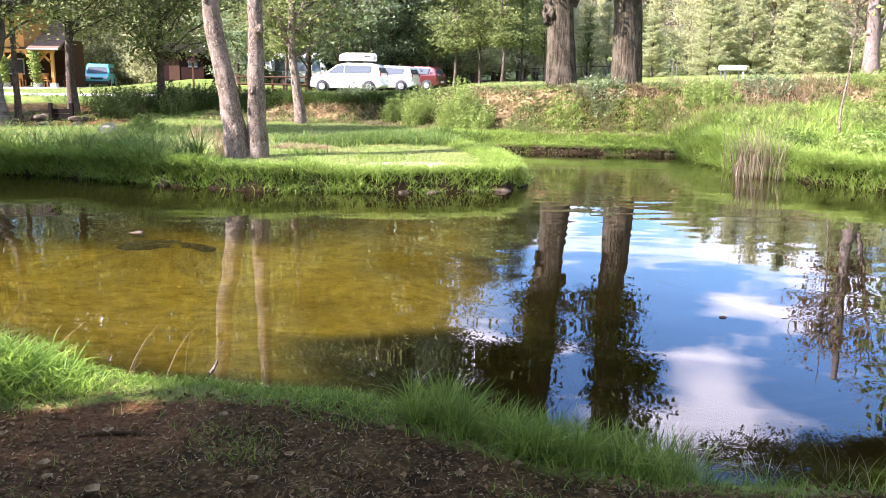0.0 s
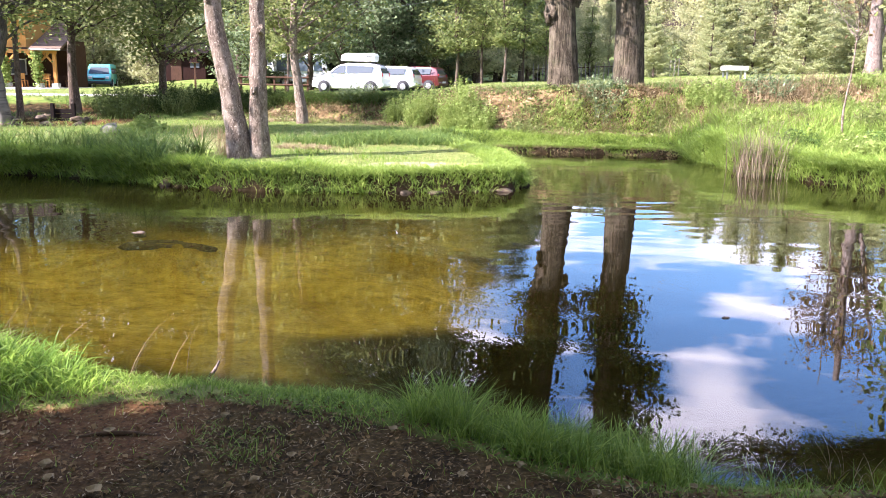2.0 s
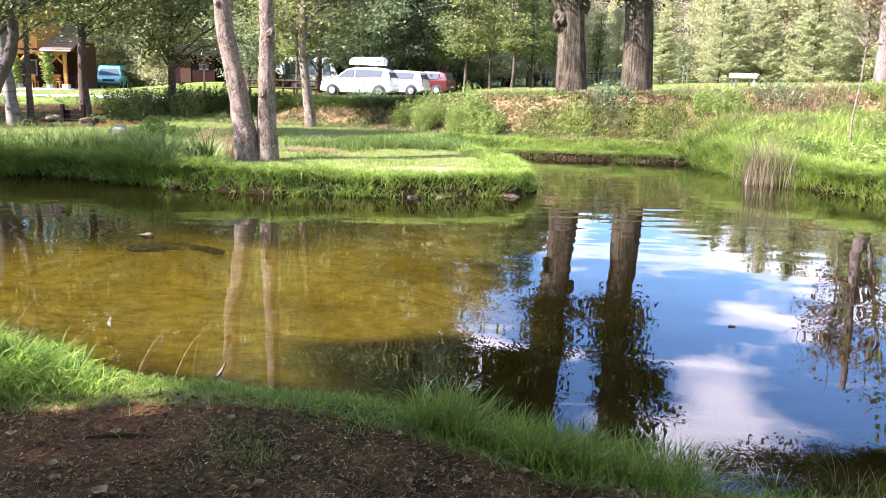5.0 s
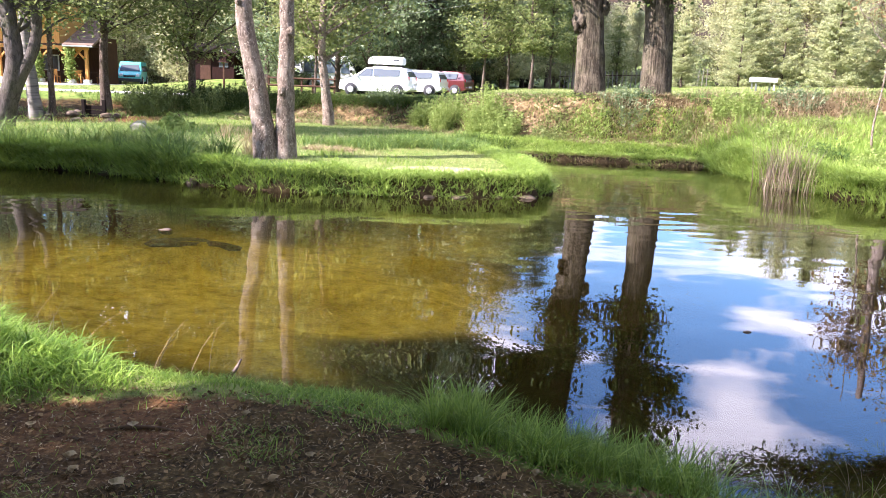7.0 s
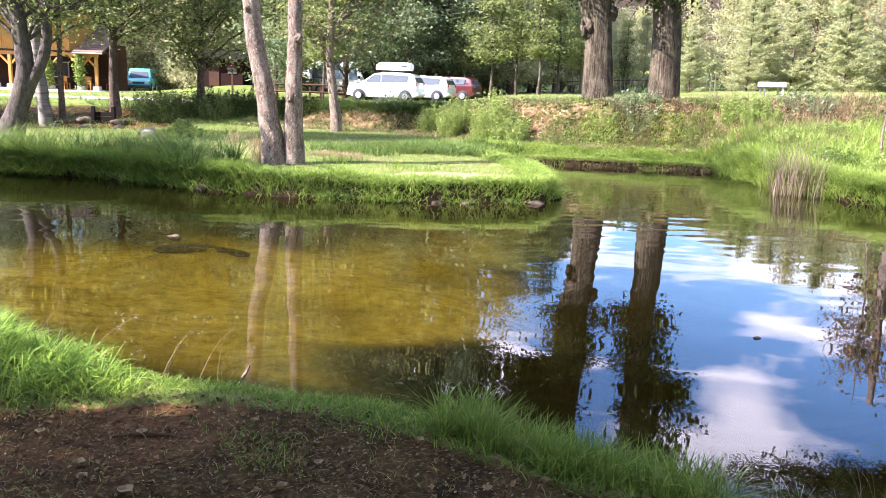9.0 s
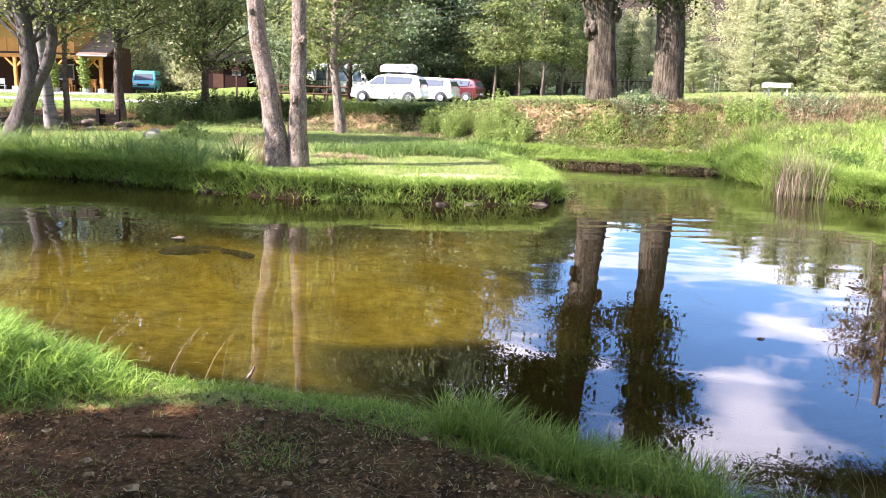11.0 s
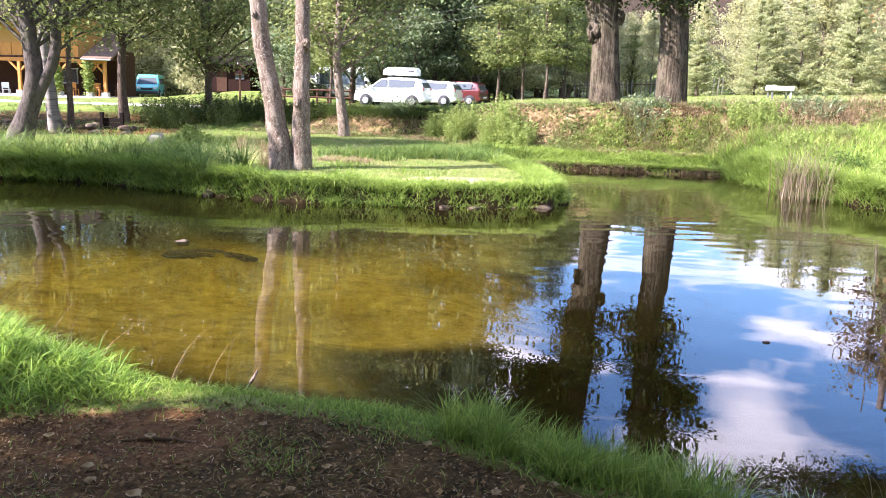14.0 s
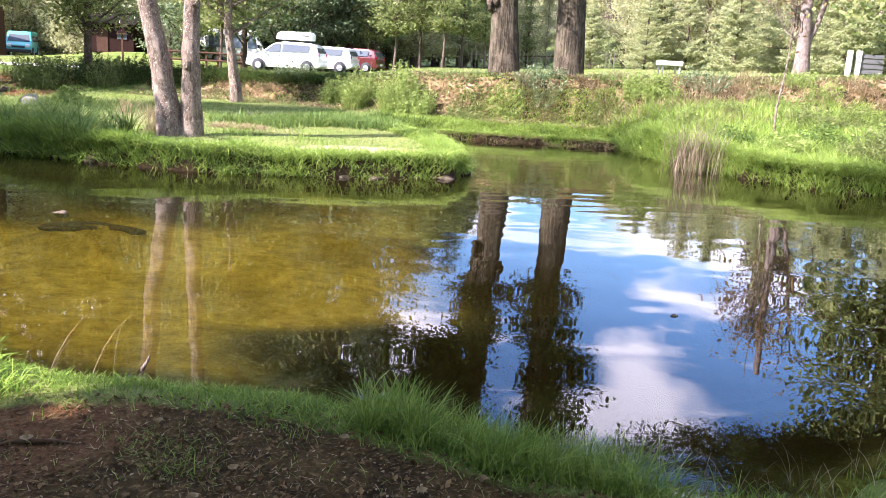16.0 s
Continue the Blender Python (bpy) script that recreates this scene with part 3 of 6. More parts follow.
# two old poplars on the crest of the bank
POPLAR = "old poplar with thick furrowed trunk"
tree("old_poplar", at_ground(3.44, 24.35, 0.15), POPLAR + " and a burl below the fork",
     [([(0, 0, 0), (-0.03, 0, 1.1), (-0.1, 0, 2.3), (-0.18, 0, 3.6), (-0.35, 0, 10.5)], 0.43, 0.24),
      ([(-0.05, 0, 1.6), (-0.3, -0.04, 2.2), (-0.52, -0.05, 2.9), (-0.9, 0, 6.5)], 0.26, 0.12)],
     (-1.7, 0, 7.3, 2.0, 2.2, 2.3), 21, M_BARK_BIG, M_LEAF_POPLAR, "poplars on the bank", limbs=54, twigs=7, leaves=46, size=0.09, spread=0.22, sides=28, gnarl=0.07, limb_r=0.06, droop=0.1, flare=0.12)
tree("old_poplar", at_ground(5.38, 24.35, 0.15), POPLAR + ", straight, on the bank",
     [([(0, 0, 0), (-0.03, 0, 1.2), (-0.11, 0, 2.5), (-0.15, 0, 4), (-0.2, 0, 11)], 0.42, 0.27)],
     (0.55, 0, 7.4, 1.5, 1.8, 2.4), 22, M_BARK_BIG, M_LEAF_POPLAR, "poplars on the bank", limbs=26, twigs=7, leaves=38, size=0.09, spread=0.22, sides=28, gnarl=0.06, limb_r=0.06, droop=0.1, flare=0.12)
# leafy shoots that sprout from the upper trunks
for ob_, (cx, cz, rx, rz, seed) in zip([o for o in scene.objects if o.name.startswith("old_poplar")], ((-0.15, 4.35, 1.15, 1.35, 23), (-0.1, 4.3, 1.25, 1.4, 24))):
    _, shoot_wood, shoot_leaf = grow([([(0, 0, 0.5), (cx, 0, 3), (cx, 0, 6)], 0.05, 0.03)], (cx - 0.15, -0.35, cz, rx, 1.1, rz), seed, limbs=46, twigs=6, leaves=16, size=0.07, spread=0.22, low=0.1, limb_r=0.02, droop=0.1)
    tagged(child("shoot_twigs", shoot_wood, M_BARK_BIG, ob_), kind="stuff")
    tagged(child("shoot_leaves", shoot_leaf, M_LEAF_POPLAR, ob_), kind="stuff")


def lump(name, at, size, seed, material, parent, label):
    """A knobbly swelling of a trunk."""
    rng = random.Random(seed)
    bm = bmesh.new()
    bmesh.ops.create_icosphere(bm, subdivisions=4, radius=1)
    off = Vector((rng.uniform(0, 50), rng.uniform(0, 50), 0))
    for v in bm.verts:
        k = 1 + 0.3 * noise.noise(v.co * 1.6 + off) + 0.22 * noise.noise(v.co * 4.0 + off) + 0.1 * noise.noise(v.co * 9.0 + off)
        v.co = Vector((v.co.x * size[0], v.co.y * size[1], v.co.z * size[2])) * k + Vector(at)
    part(name, bm, material, parent, label, True)


for ob_ in [o for o in scene.objects if o.name == "old_poplar"]:
    lump("burl", (-0.40, -0.06, 2.2), (0.22, 0.27, 0.36), 4, M_BARK_BIG, ob_, "knobbly dark burl")
    lump("burl", (0.26, -0.16, 2.6), (0.13, 0.17, 0.2), 5, M_BARK_BIG, ob_, "knobbly dark burl")
for ob_ in [o for o in scene.objects if o.name == "twin_alder"]:
    lump("branch_stub", (0.36, -0.08, 2.42), (0.08, 0.09, 0.10), 6, M_BARK_PALE, ob_, "healed pale branch stub")
    lump("branch_stub", (-0.62, -0.1, 2.95), (0.05, 0.06, 0.07), 7, M_BARK_PALE, ob_, "healed pale branch stub")
    lump("branch_stub", (0.20, -0.1, 1.3), (0.06, 0.07, 0.09), 8, M_BARK_PALE, ob_, "healed pale branch stub")

# trees by the stream and the lane
tree("forked_alder", at_ground(-11.5, 19.9), "grey alder that forks low, beside the stream",
     [([(-0.1, 0, 0), (0.2, 0, 0.8), (0.46, 0, 1.4), (0.40, 0, 2.2), (0.2, 0, 3.6), (0.1, 0, 6.5)], 0.26, 0.10),
      ([(0.36, 0, 1.0), (0.62, 0, 1.5), (0.95, 0, 2.0), (1.04, 0, 2.7), (0.98, 0, 3.6), (1.2, 0, 6.5)], 0.15, 0.08)],
     (0.4, 0.3, 6.0, 3.4, 2.8, 3.3), 31, bark_mat("grey_alder_bark", (0.03, 0.025, 0.02), (0.085, 0.07, 0.06), (0.135, 0.115, 0.10), 10, 0.3, 1.0, 0.4, 0.15), M_LEAF, limbs=64, twigs=9, leaves=44, size=0.068, spread=0.24, low=0.3, limb_r=0.05, layer=0.5)
tree("birch", at_ground(-14.1, 26.4, 0.2), "white-barked birch with dark patches beside the stream",
     [([(0, 0, 0), (-0.1, 0, 1.5), (-0.25, 0, 3.4), (-0.3, 0, 8)], 0.20, 0.08)],
     (0, 0, 8.2, 3.0, 2.6, 4.4), 32, M_BIRCH, M_LEAF, limbs=40, twigs=7, leaves=70, size=0.09)
tree("lane_alder", at_ground(-13.72, 26.7, 0.1), "thin dark alder growing against the birch",
     [([(0, 0, 0), (0.02, 0, 1.6), (0.05, 0, 3.5), (0.3, 0, 7)], 0.10, 0.05)],
     (0.2, 0, 7.4, 1.6, 1.6, 2.2), 36, M_BARK_DARK, M_LEAF, "alders along the lane", limbs=20, twigs=5, leaves=20, size=0.08)
tree("lane_alder", at_ground(-12.75, 28.5), "slim dark-barked alder at the edge of the lane",
     [([(0.06, 0, 0), (-0.02, 0, 1.2), (0.06, 0, 2.6), (0.1, 0, 8)], 0.16, 0.08)],
     (0, 0, 8.0, 3.7, 2.8, 4.6), 33, M_BARK_DARK, M_LEAF, "alders along the lane", limbs=50, twigs=8, leaves=36, size=0.095, spread=0.22, low=0.3, layer=0.5)
tree("lane_alder", at_ground(-10.05, 29.6), "slim dark-barked alder at the edge of the lane",
     [([(0, 0, 0), (0.02, 0, 1.3), (0.05, 0, 2.8), (0.2, 0, 7)], 0.125, 0.06)],
     (0.1, 0, 7.4, 3.4, 2.6, 5.4), 34, M_BARK_DARK, M_LEAF, "alders along the lane", limbs=50, twigs=8, leaves=36, size=0.095, spread=0.22, low=0.3, layer=0.5)
tree("bank_alder", at_ground(-4.4, 25.6), "young alder with crooked slim trunk on the bank",
     [([(0, 0, 0), (-0.06, 0, 0.9), (-0.28, 0, 2.0), (-0.2, 0, 3.2), (0.1, 0, 9.5)], 0.15, 0.05)],
     (0.3, 0.4, 7.8, 3.0, 2.2, 5.2), 35, M_BARK_PALE, M_LEAF, limbs=64, twigs=8, leaves=42, size=0.08, spread=0.2, low=0.2, layer=0.5)

# right-hand bank
tree("sapling", at_ground(8.95, 18.5), "thin crooked sapling with few twigs on the grassy bank",
     [([(0, 0, 0), (-0.06, 0, 0.7), (0.05, 0, 1.4), (0.08, 0, 2.2), (0.10, 0, 4.6)], 0.026, 0.01)],
     (0.1, 0, 3.6, 0.9, 0.7, 1.2), 41, M_BARK_PALE, M_LEAF_RUST, limbs=12, twigs=3, leaves=2, size=0.07, sides=8, limb_r=0.014, gnarl=0.1)
tree("pale_tree", at_ground(16.3, 32.0), "tree with peeling whitish trunk and thin rusty foliage",
     [([(0, 0, 0), (0.05, 0, 1.2), (-0.1, 0, 2.6), (0.05, 0, 8)], 0.27, 0.12), ([(0.02, 0, 1.0), (0.4, 0, 1.8), (0.6, 0, 2.6), (1.2, 0, 6)], 0.12, 0.06)],
     (0.2, 0, 5.6, 2.8, 2.2, 3.4), 42, bark_mat("peeling_pale_bark", (0.07, 0.05, 0.04), (0.17, 0.13, 0.11), (0.26, 0.215, 0.19), 9, 0.0, 1.0, 0.4, 0.3), M_LEAF_RUST, limbs=30, twigs=6, leaves=18, size=0.09, spread=0.3)
tree("waterside_maple", at_ground(11.6, 9.4), "leafy tree with boughs reaching out over the water",
     [([(0, 0, 0), (-0.4, 0.3, 1.8), (-1.4, 1.0, 4), (-3.0, 2.1, 8)], 0.28, 0.12)],
     (-3.5, 3.2, 5.4, 1.9, 2.4, 2.0), 43, M_BARK_DARK, M_LEAF, limbs=44, twigs=8, leaves=60, size=0.058, spread=0.3, limb_r=0.05)
tree("waterside_maple", at_ground(11.4, 11.7), "leafy tree with a low bough spread over the water",
     [([(0, 0, 0), (-1.2, 0.0, 2.4), (-3.6, 0.35, 3.5), (-4.9, 0.2, 4.1), (-6.0, 0.45, 4.2)], 0.12, 0.015)],
     (-6.1, 0.4, 3.9, 1.5, 1.2, 0.75), 48, M_BARK_DARK, M_LEAF_POPLAR, limbs=34, twigs=9, leaves=60, size=0.034, spread=0.3, limb_r=0.014)
tree("slope_maple", at_ground(14.4, 21.0), "leafy green tree standing on the sunny slope",
     [([(0, 0, 0), (0.0, 0.1, 2.0), (-0.1, 0.1, 4), (0, 0, 9)], 0.24, 0.1)],
     (-0.2, 0, 7.0, 2.8, 2.8, 4.2), 44, M_BARK_DARK, M_LEAF, limbs=60, twigs=8, leaves=34, size=0.12, spread=0.24, limb_r=0.06, low=0.2)
# behind the camera: the trees that shade the near bank
for n, (x, y, rx, cz) in enumerate(((-10.9, -2.9, 2.2, 8.2), (-8.1, -1.9, 2.5, 8.2), (-6.0, 0.7, 1.9, 8.2), (-4.0, -2.4, 3.0, 8.2), (0.3, -1.8, 3.6, 6.4), (4.6, -1.4, 3.2, 6.4), (-1.5, -6.5, 3.4, 7.0), (3.0, -6.0, 3.4, 7.0), (-7.3, 0.5, 0.9, 8.2))):
    tree("shade_maple", at_ground(x, y), "broad leafy tree behind the near bank",
         [([(0, 0, 0), (0.1, 0, 2.5), (0.2, 0.1, cz + 0.8)], 0.32, 0.14)],
         (0, 2.4 if n in (4, 5) else 0, cz, rx, rx, 2.2), 51 + n, M_BARK_DARK, M_LEAF, "trees behind the near bank", limbs=56, twigs=8, leaves=(60 if n in (4, 5) else 40 if n in (6, 7) else 16), size=0.26, spread=0.28, limb_r=0.08, fine=False)

# left of the pond: the trees that shade the stream and the far shore
for n, (x, y, h, rx) in enumerate(((-14.6, 11.2, 9.0, 2.6), (-18.6, 21.0, 7.0, 2.6), (-21.5, 25.0, 7.0, 2.6))):
    tree("stream_alder", at_ground(x, y), "bushy alder at the end of the pond",
         [([(0, 0, 0), (0.1, 0, 2.5), (0.0, 0.1, h)], 0.22, 0.08)],
         (0, 0, h * 0.62, rx, rx, h * 0.42), 71 + n, M_BARK_DARK, M_LEAF, "alders at the end of the pond", limbs=50, twigs=7, leaves=26, size=0.14, spread=0.24, limb_r=0.06, low=0.2, fine=False)

# woods round the clearing: a few grown trees, set out again and again
WOOD = "trees of the surrounding wood"


def wood_tree(seed, h, rx, bark, leaf, label, low, size=0.24, limbs=34, leaves=24, r0=0.16):
    t = tree("wood_tree", (0, 0, -60), label,
             [([(0, 0, 0), (0.1, 0, h * 0.3), (-0.1, 0.1, h * 0.6), (0, 0, h * 0.92)], r0, 0.05)],
             (0, 0, (h + low) / 2, rx, rx, (h - low) / 2), seed, bark, leaf, WOOD, limbs=limbs, twigs=6, leaves=leaves, size=size, spread=0.17, sides=8, low=0.25, tri=True, fine=False, layer=0.8)
    return t


KINDS = [wood_tree(61, 14, 3.3, M_BARK_DARK, M_LEAF_DARK, "tall broadleaf tree in full dark green leaf", 2.4, 0.14, 50, 30),
         wood_tree(62, 17, 3.8, M_BARK_DARK, M_LEAF_DARK, "tall broadleaf tree in green leaf", 2.2, 0.14, 54, 30),
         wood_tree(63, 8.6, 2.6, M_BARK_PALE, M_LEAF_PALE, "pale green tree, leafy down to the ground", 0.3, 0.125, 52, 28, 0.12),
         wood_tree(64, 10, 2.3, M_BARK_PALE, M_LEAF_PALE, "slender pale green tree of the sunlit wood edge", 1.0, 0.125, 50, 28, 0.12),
         wood_tree(65, 9, 2.6, M_BARK_DARK, M_LEAF, "bushy green tree at the wood edge", 0.3, 0.125, 52, 28, 0.14),
         wood_tree(66, 3.2, 2.0, M_BARK_DARK, M_LEAF_DARK, "dense dark shrub under the trees", 0.1, 0.14, 32, 20, 0.06),
         wood_tree(67, 7, 1.5, M_BARK_DARK, M_LEAF, "slim young tree with bare dark trunk", 2.3, 0.11, 30, 24, 0.075)]


def conifer(seed, h, r, label):
    """A cone of upswept boughs, each a flat spray of short needles."""
    rng = np.random.default_rng(seed)
    t = thing("wood_tree", (0, 0, -60), label, "tree", WOOD)
    trunk, wood, pts = Tubes(), Tubes(), []
    trunk.add(bend([(0, 0, -0.3), (0.05, 0, h * 0.5), (0, 0, h)], 12), np.linspace(0.16, 0.02, 12), 8)
    for i in range(150):
        f = rng.random() ** 1.25
        z, a = 0.4 + f * (h - 0.6), rng.uniform(0, 6.283)
        reach = r * (1 - f) ** 0.75 * rng.uniform(0.65, 1.1) + 0.15
        way = np.array([math.cos(a), math.sin(a), 0.0])
        tip = way * reach + np.array([0, 0, z + 0.22 * reach - 0.1 * reach * reach / r])
        mid = way * reach * 0.55 + np.array([0, 0, z - 0.06 * reach])
        line = bend([(0, 0, z), mid, tip], 6)
        wood.add(line[::2], np.linspace(0.03, 0.006, 3), 3)
        m = int(80 + 120 * reach / r)
        s_ = rng.uniform(0.18, 1.0, m)
        c = np.stack([np.interp(s_, np.linspace(0, 1, 6), line[:, k]) for k in range(3)], 1)
        fan = np.stack([-way[1] * rng.normal(0, 1, m), way[0] * rng.normal(0, 1, m), rng.normal(-0.1, 0.3, m)], 1)
        pts.append(c + fan * (0.10 + 0.22 * reach * (1 - s_[:, None]) * 0.6 + 0.05))
    child("trunk", trunk.mesh("trunk"), M_BARK_DARK, t)
    tagged(child("limbwork", wood.mesh("limbwork"), M_BARK_DARK, t), kind="stuff")
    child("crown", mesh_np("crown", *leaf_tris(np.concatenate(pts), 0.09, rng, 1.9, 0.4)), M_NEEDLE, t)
    return t


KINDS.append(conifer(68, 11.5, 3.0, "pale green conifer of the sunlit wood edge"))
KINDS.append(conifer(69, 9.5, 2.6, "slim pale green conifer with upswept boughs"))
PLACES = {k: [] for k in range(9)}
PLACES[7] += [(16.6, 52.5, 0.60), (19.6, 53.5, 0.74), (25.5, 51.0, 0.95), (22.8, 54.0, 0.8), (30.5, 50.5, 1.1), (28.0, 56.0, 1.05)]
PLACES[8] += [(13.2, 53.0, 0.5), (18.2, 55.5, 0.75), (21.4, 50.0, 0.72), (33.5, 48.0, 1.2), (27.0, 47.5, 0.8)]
PLACES[0] += [(-0.6, 51.8, 0.8), (-4.3, 50.6, 0.8), (2.0, 57.0, 1.0), (3.6, 60.0, 1.0), (5.2, 58.0, 1.0)]
PLACES[1] += [(-17.0, 66.5, 1.5), (-19.8, 69.5, 1.55), (-14.4, 67.5, 1.5), (-23.0, 74.0, 1.6), (-27.0, 73.0, 1.6)]
srng = np.random.default_rng(7)
# behind the parked cars: high dark trees on bare trunks
for x, y in ((-11.5, 50), (-8.6, 53), (-6.3, 51), (-3.4, 54), (-0.8, 52.5), (-13.6, 55), (-5, 59), (-1.5, 60), (-9.5, 60)):
    PLACES[int(srng.integers(0, 2))].append((x, y))
for x in np.arange(-16, 12, 3.4):
    PLACES[4].append((x + srng.normal(0, 0.6), 66 + srng.normal(0, 1.5)))
for x in np.arange(-15, 3, 2.6):
    PLACES[5].append((x + srng.normal(0, 0.5), 58.5 + srng.normal(0, 1.0)))
PLACES[1] += [(-3.4, 57, 1.4), (0.2, 60, 1.4), (-7.5, 58, 1.35), (-12.5, 61, 1.45), (-16.5, 74, 1.6), (-5.5, 53, 1.5), (-2.2, 55, 1.5), (-4.8, 65, 1.5), (2.6, 66, 1.15), (-20, 73, 1.6), (-10, 66, 1.5), (-24.6, 72, 1.6), (-31, 64, 0.8), (-36, 62, 0.8), (-41, 60, 0.85), (-47, 57, 0.9)]
PLACES[2] += [(-24.2, 67.0, 1.1), (-21.4, 66.0, 1.0), (-18.8, 66.5, 1.1), (-16.6, 65.5, 0.9), (-28.8, 68.5, 1.0), (-26.4, 69.5, 1.15), (-23.0, 64.5, 0.8), (-31.5, 67.0, 1.0)]
PLACES[6] += [(0.6, 46), (2.1, 48), (3.2, 45.5), (4.6, 49), (-0.4, 51), (5.6, 46.5), (-9.0, 47.5), (-10.6, 49)]
PLACES[3] += [(2.2, 55), (4.2, 58), (1.2, 59), (6.0, 61)]
# left, beyond the house and the hut
for x, y in ((-15.0, 63), (-17.2, 69), (-33, 72), (-39, 68), (-19, 72), (-13, 70)):
    PLACES[[1, 2, 4][int(srng.integers(0, 3))]].append((x, y))
for x in np.arange(-58, -12, 3.6):
    PLACES[int(srng.integers(0, 2))].append((x + srng.normal(0, 0.7), 76 + srng.normal(0, 2)))
for x in np.arange(-74, -8, 3.1):
    PLACES[int(srng.integers(0, 2))].append((x, 86 + srng.normal(0, 1.5), 1.6))
for x in np.arange(-50, -14, 3.3):
    PLACES[4].append((x, 72 + srng.normal(0, 1)))
# right: sunlit wood edge beyond the bank
for x in np.arange(6, 46, 2.9):
    PLACES[(2, 3, 2, 4)[int(srng.integers(0, 4))] if x > 14 else 3].append((x + srng.normal(0, 0.5), 63 - 0.3 * (x - 7) + srng.normal(0, 1.4)))
for x in np.arange(8, 52, 3.6):
    PLACES[int(srng.integers(2, 4))].append((x + srng.normal(0, 0.8), 70 + srng.normal(0, 1.5)))
for x in np.arange(11, 56, 4.2):
    PLACES[2 if x % 2 else 4].append((x + srng.normal(0, 0.8), 80 + srng.normal(0, 2), 1.45))
for x, y in ((20.5, 24), (23, 29), (24, 20), (22, 15), (19, 10), (26, 33), (19, 5)):
    PLACES[[1, 4][int(srng.integers(0, 2))]].append((x, y))
# unseen behind the camera: added to close the wood and cut sky light
for x, y in ((8, -8), (-8, -12), (17, 0), (2, -13)):
    PLACES[1].append((x, y))
TALL = (14, 17, 8.6, 10, 9, 3.2, 7, 11.5, 9.5)
for k, spots in PLACES.items():
    for j, (x, y, *big) in enumerate(spots):
        s = (0.88 + 0.24 * srng.random()) * (big[0] if big else 1.0)
        if y > 42:
            # the wood's skyline drops towards the valley's mouth and climbs again to the east
            rise = np.interp(math.degrees(math.atan2(x, y)), [-3, 0.3, 1.2, 6, 7.6, 12, 18, 24, 28, 35], [40, 28, 15.6, 14.0, 8.6, 8.8, 10.5, 12.8, 16, 22])
            s = min(s, (math.tan(radians(rise)) * math.hypot(x, y) - 1.9 - float(height(x, y))) / TALL[k] * (0.9 + 0.14 * srng.random()))
            s = max(s, 0.3)
        m = pose(x, y, float(height(x, y)) - 0.05, 0, 0, 360 * srng.random()) @ Matrix.Diagonal((s, s, s * (0.9 + 0.2 * srng.random()), 1))
        if j:
            made = copy_thing(KINDS[k], m)
            made.scale = (s, s, s)
        else:
            KINDS[k].matrix_world = m

# ---- grass, weeds, stones ----


def stuff(name, parts, material, label, category="grass"):
    """One object of uncountable small pieces from several (verts, faces) arrays."""
    vs, fs, n = [], [], 0
    for v, f in parts:
        vs.append(v)
        fs.append(f + n)
        n += len(v)
    me = mesh_np(name, np.concatenate(vs), np.concatenate(fs))
    me.materials.append(material)
    return tagged(new(name, me), label, category, kind="stuff")


def scatter(rng, n, x0, x1, y0, y1, keep):
    """Up to n random places on the ground in a box, kept with the chance keep(x, y)."""
    x, y = rng.uniform(x0, x1, n), rng.uniform(y0, y1, n)
    ok = rng.random(n) < keep(x, y)
    x, y = x[ok], y[ok]
    return np.stack([x, y, height(x, y) - 0.01], 1)


def tufts(rng, pts, per, radius):
    """Groups the points into tufts: per blades round each."""
    p = np.repeat(pts, per, 0)
    p[:, :2] += rng.normal(0, radius, (len(p), 2))
    p[:, 2] = height(p[:, 0], p[:, 1]) - 0.01
    return p


grng = np.random.default_rng(99)


def bank_scatter(rng, n, x0, x1, keep):
    """Places on the slope of the bank, from just below its foot to just over its crest."""
    x = rng.uniform(x0, x1, n)
    foot, crest, _ = bank_lines(x)
    y = foot + (crest - foot) * rng.uniform(-0.25, 1.15, n)
    ok = rng.random(n) < keep(x, y)
    x, y = x[ok], y[ok]
    return np.stack([x, y, height(x, y) - 0.01], 1)


def along_shore(rng, n, first, last, inner, outer):
    """Places along the waterline between two corners of the pond, a little way up the land."""
    a, b = POND[first:last], POND[first + 1:last + 1]
    ln = np.linalg.norm(b - a, axis=1)
    k = rng.choice(len(a), n, p=ln / ln.sum())
    t = rng.random(n)[:, None]
    e = (b - a)[k] / ln[k][:, None]
    out = np.stack([e[:, 1], -e[:, 0]], 1)
    p = a[k] + (b - a)[k] * t + out * rng.uniform(inner, outer, n)[:, None]
    p = p[(shore(p[:, 0], p[:, 1]) > inner - 0.02)]
    return np.column_stack([p, np.maximum(height(p[:, 0], p[:, 1]), 0.0) - 0.01])


def patchy(x, y, s=1.0):
    return 0.5 + 0.5 * wave(x + 3, y - 2, s)


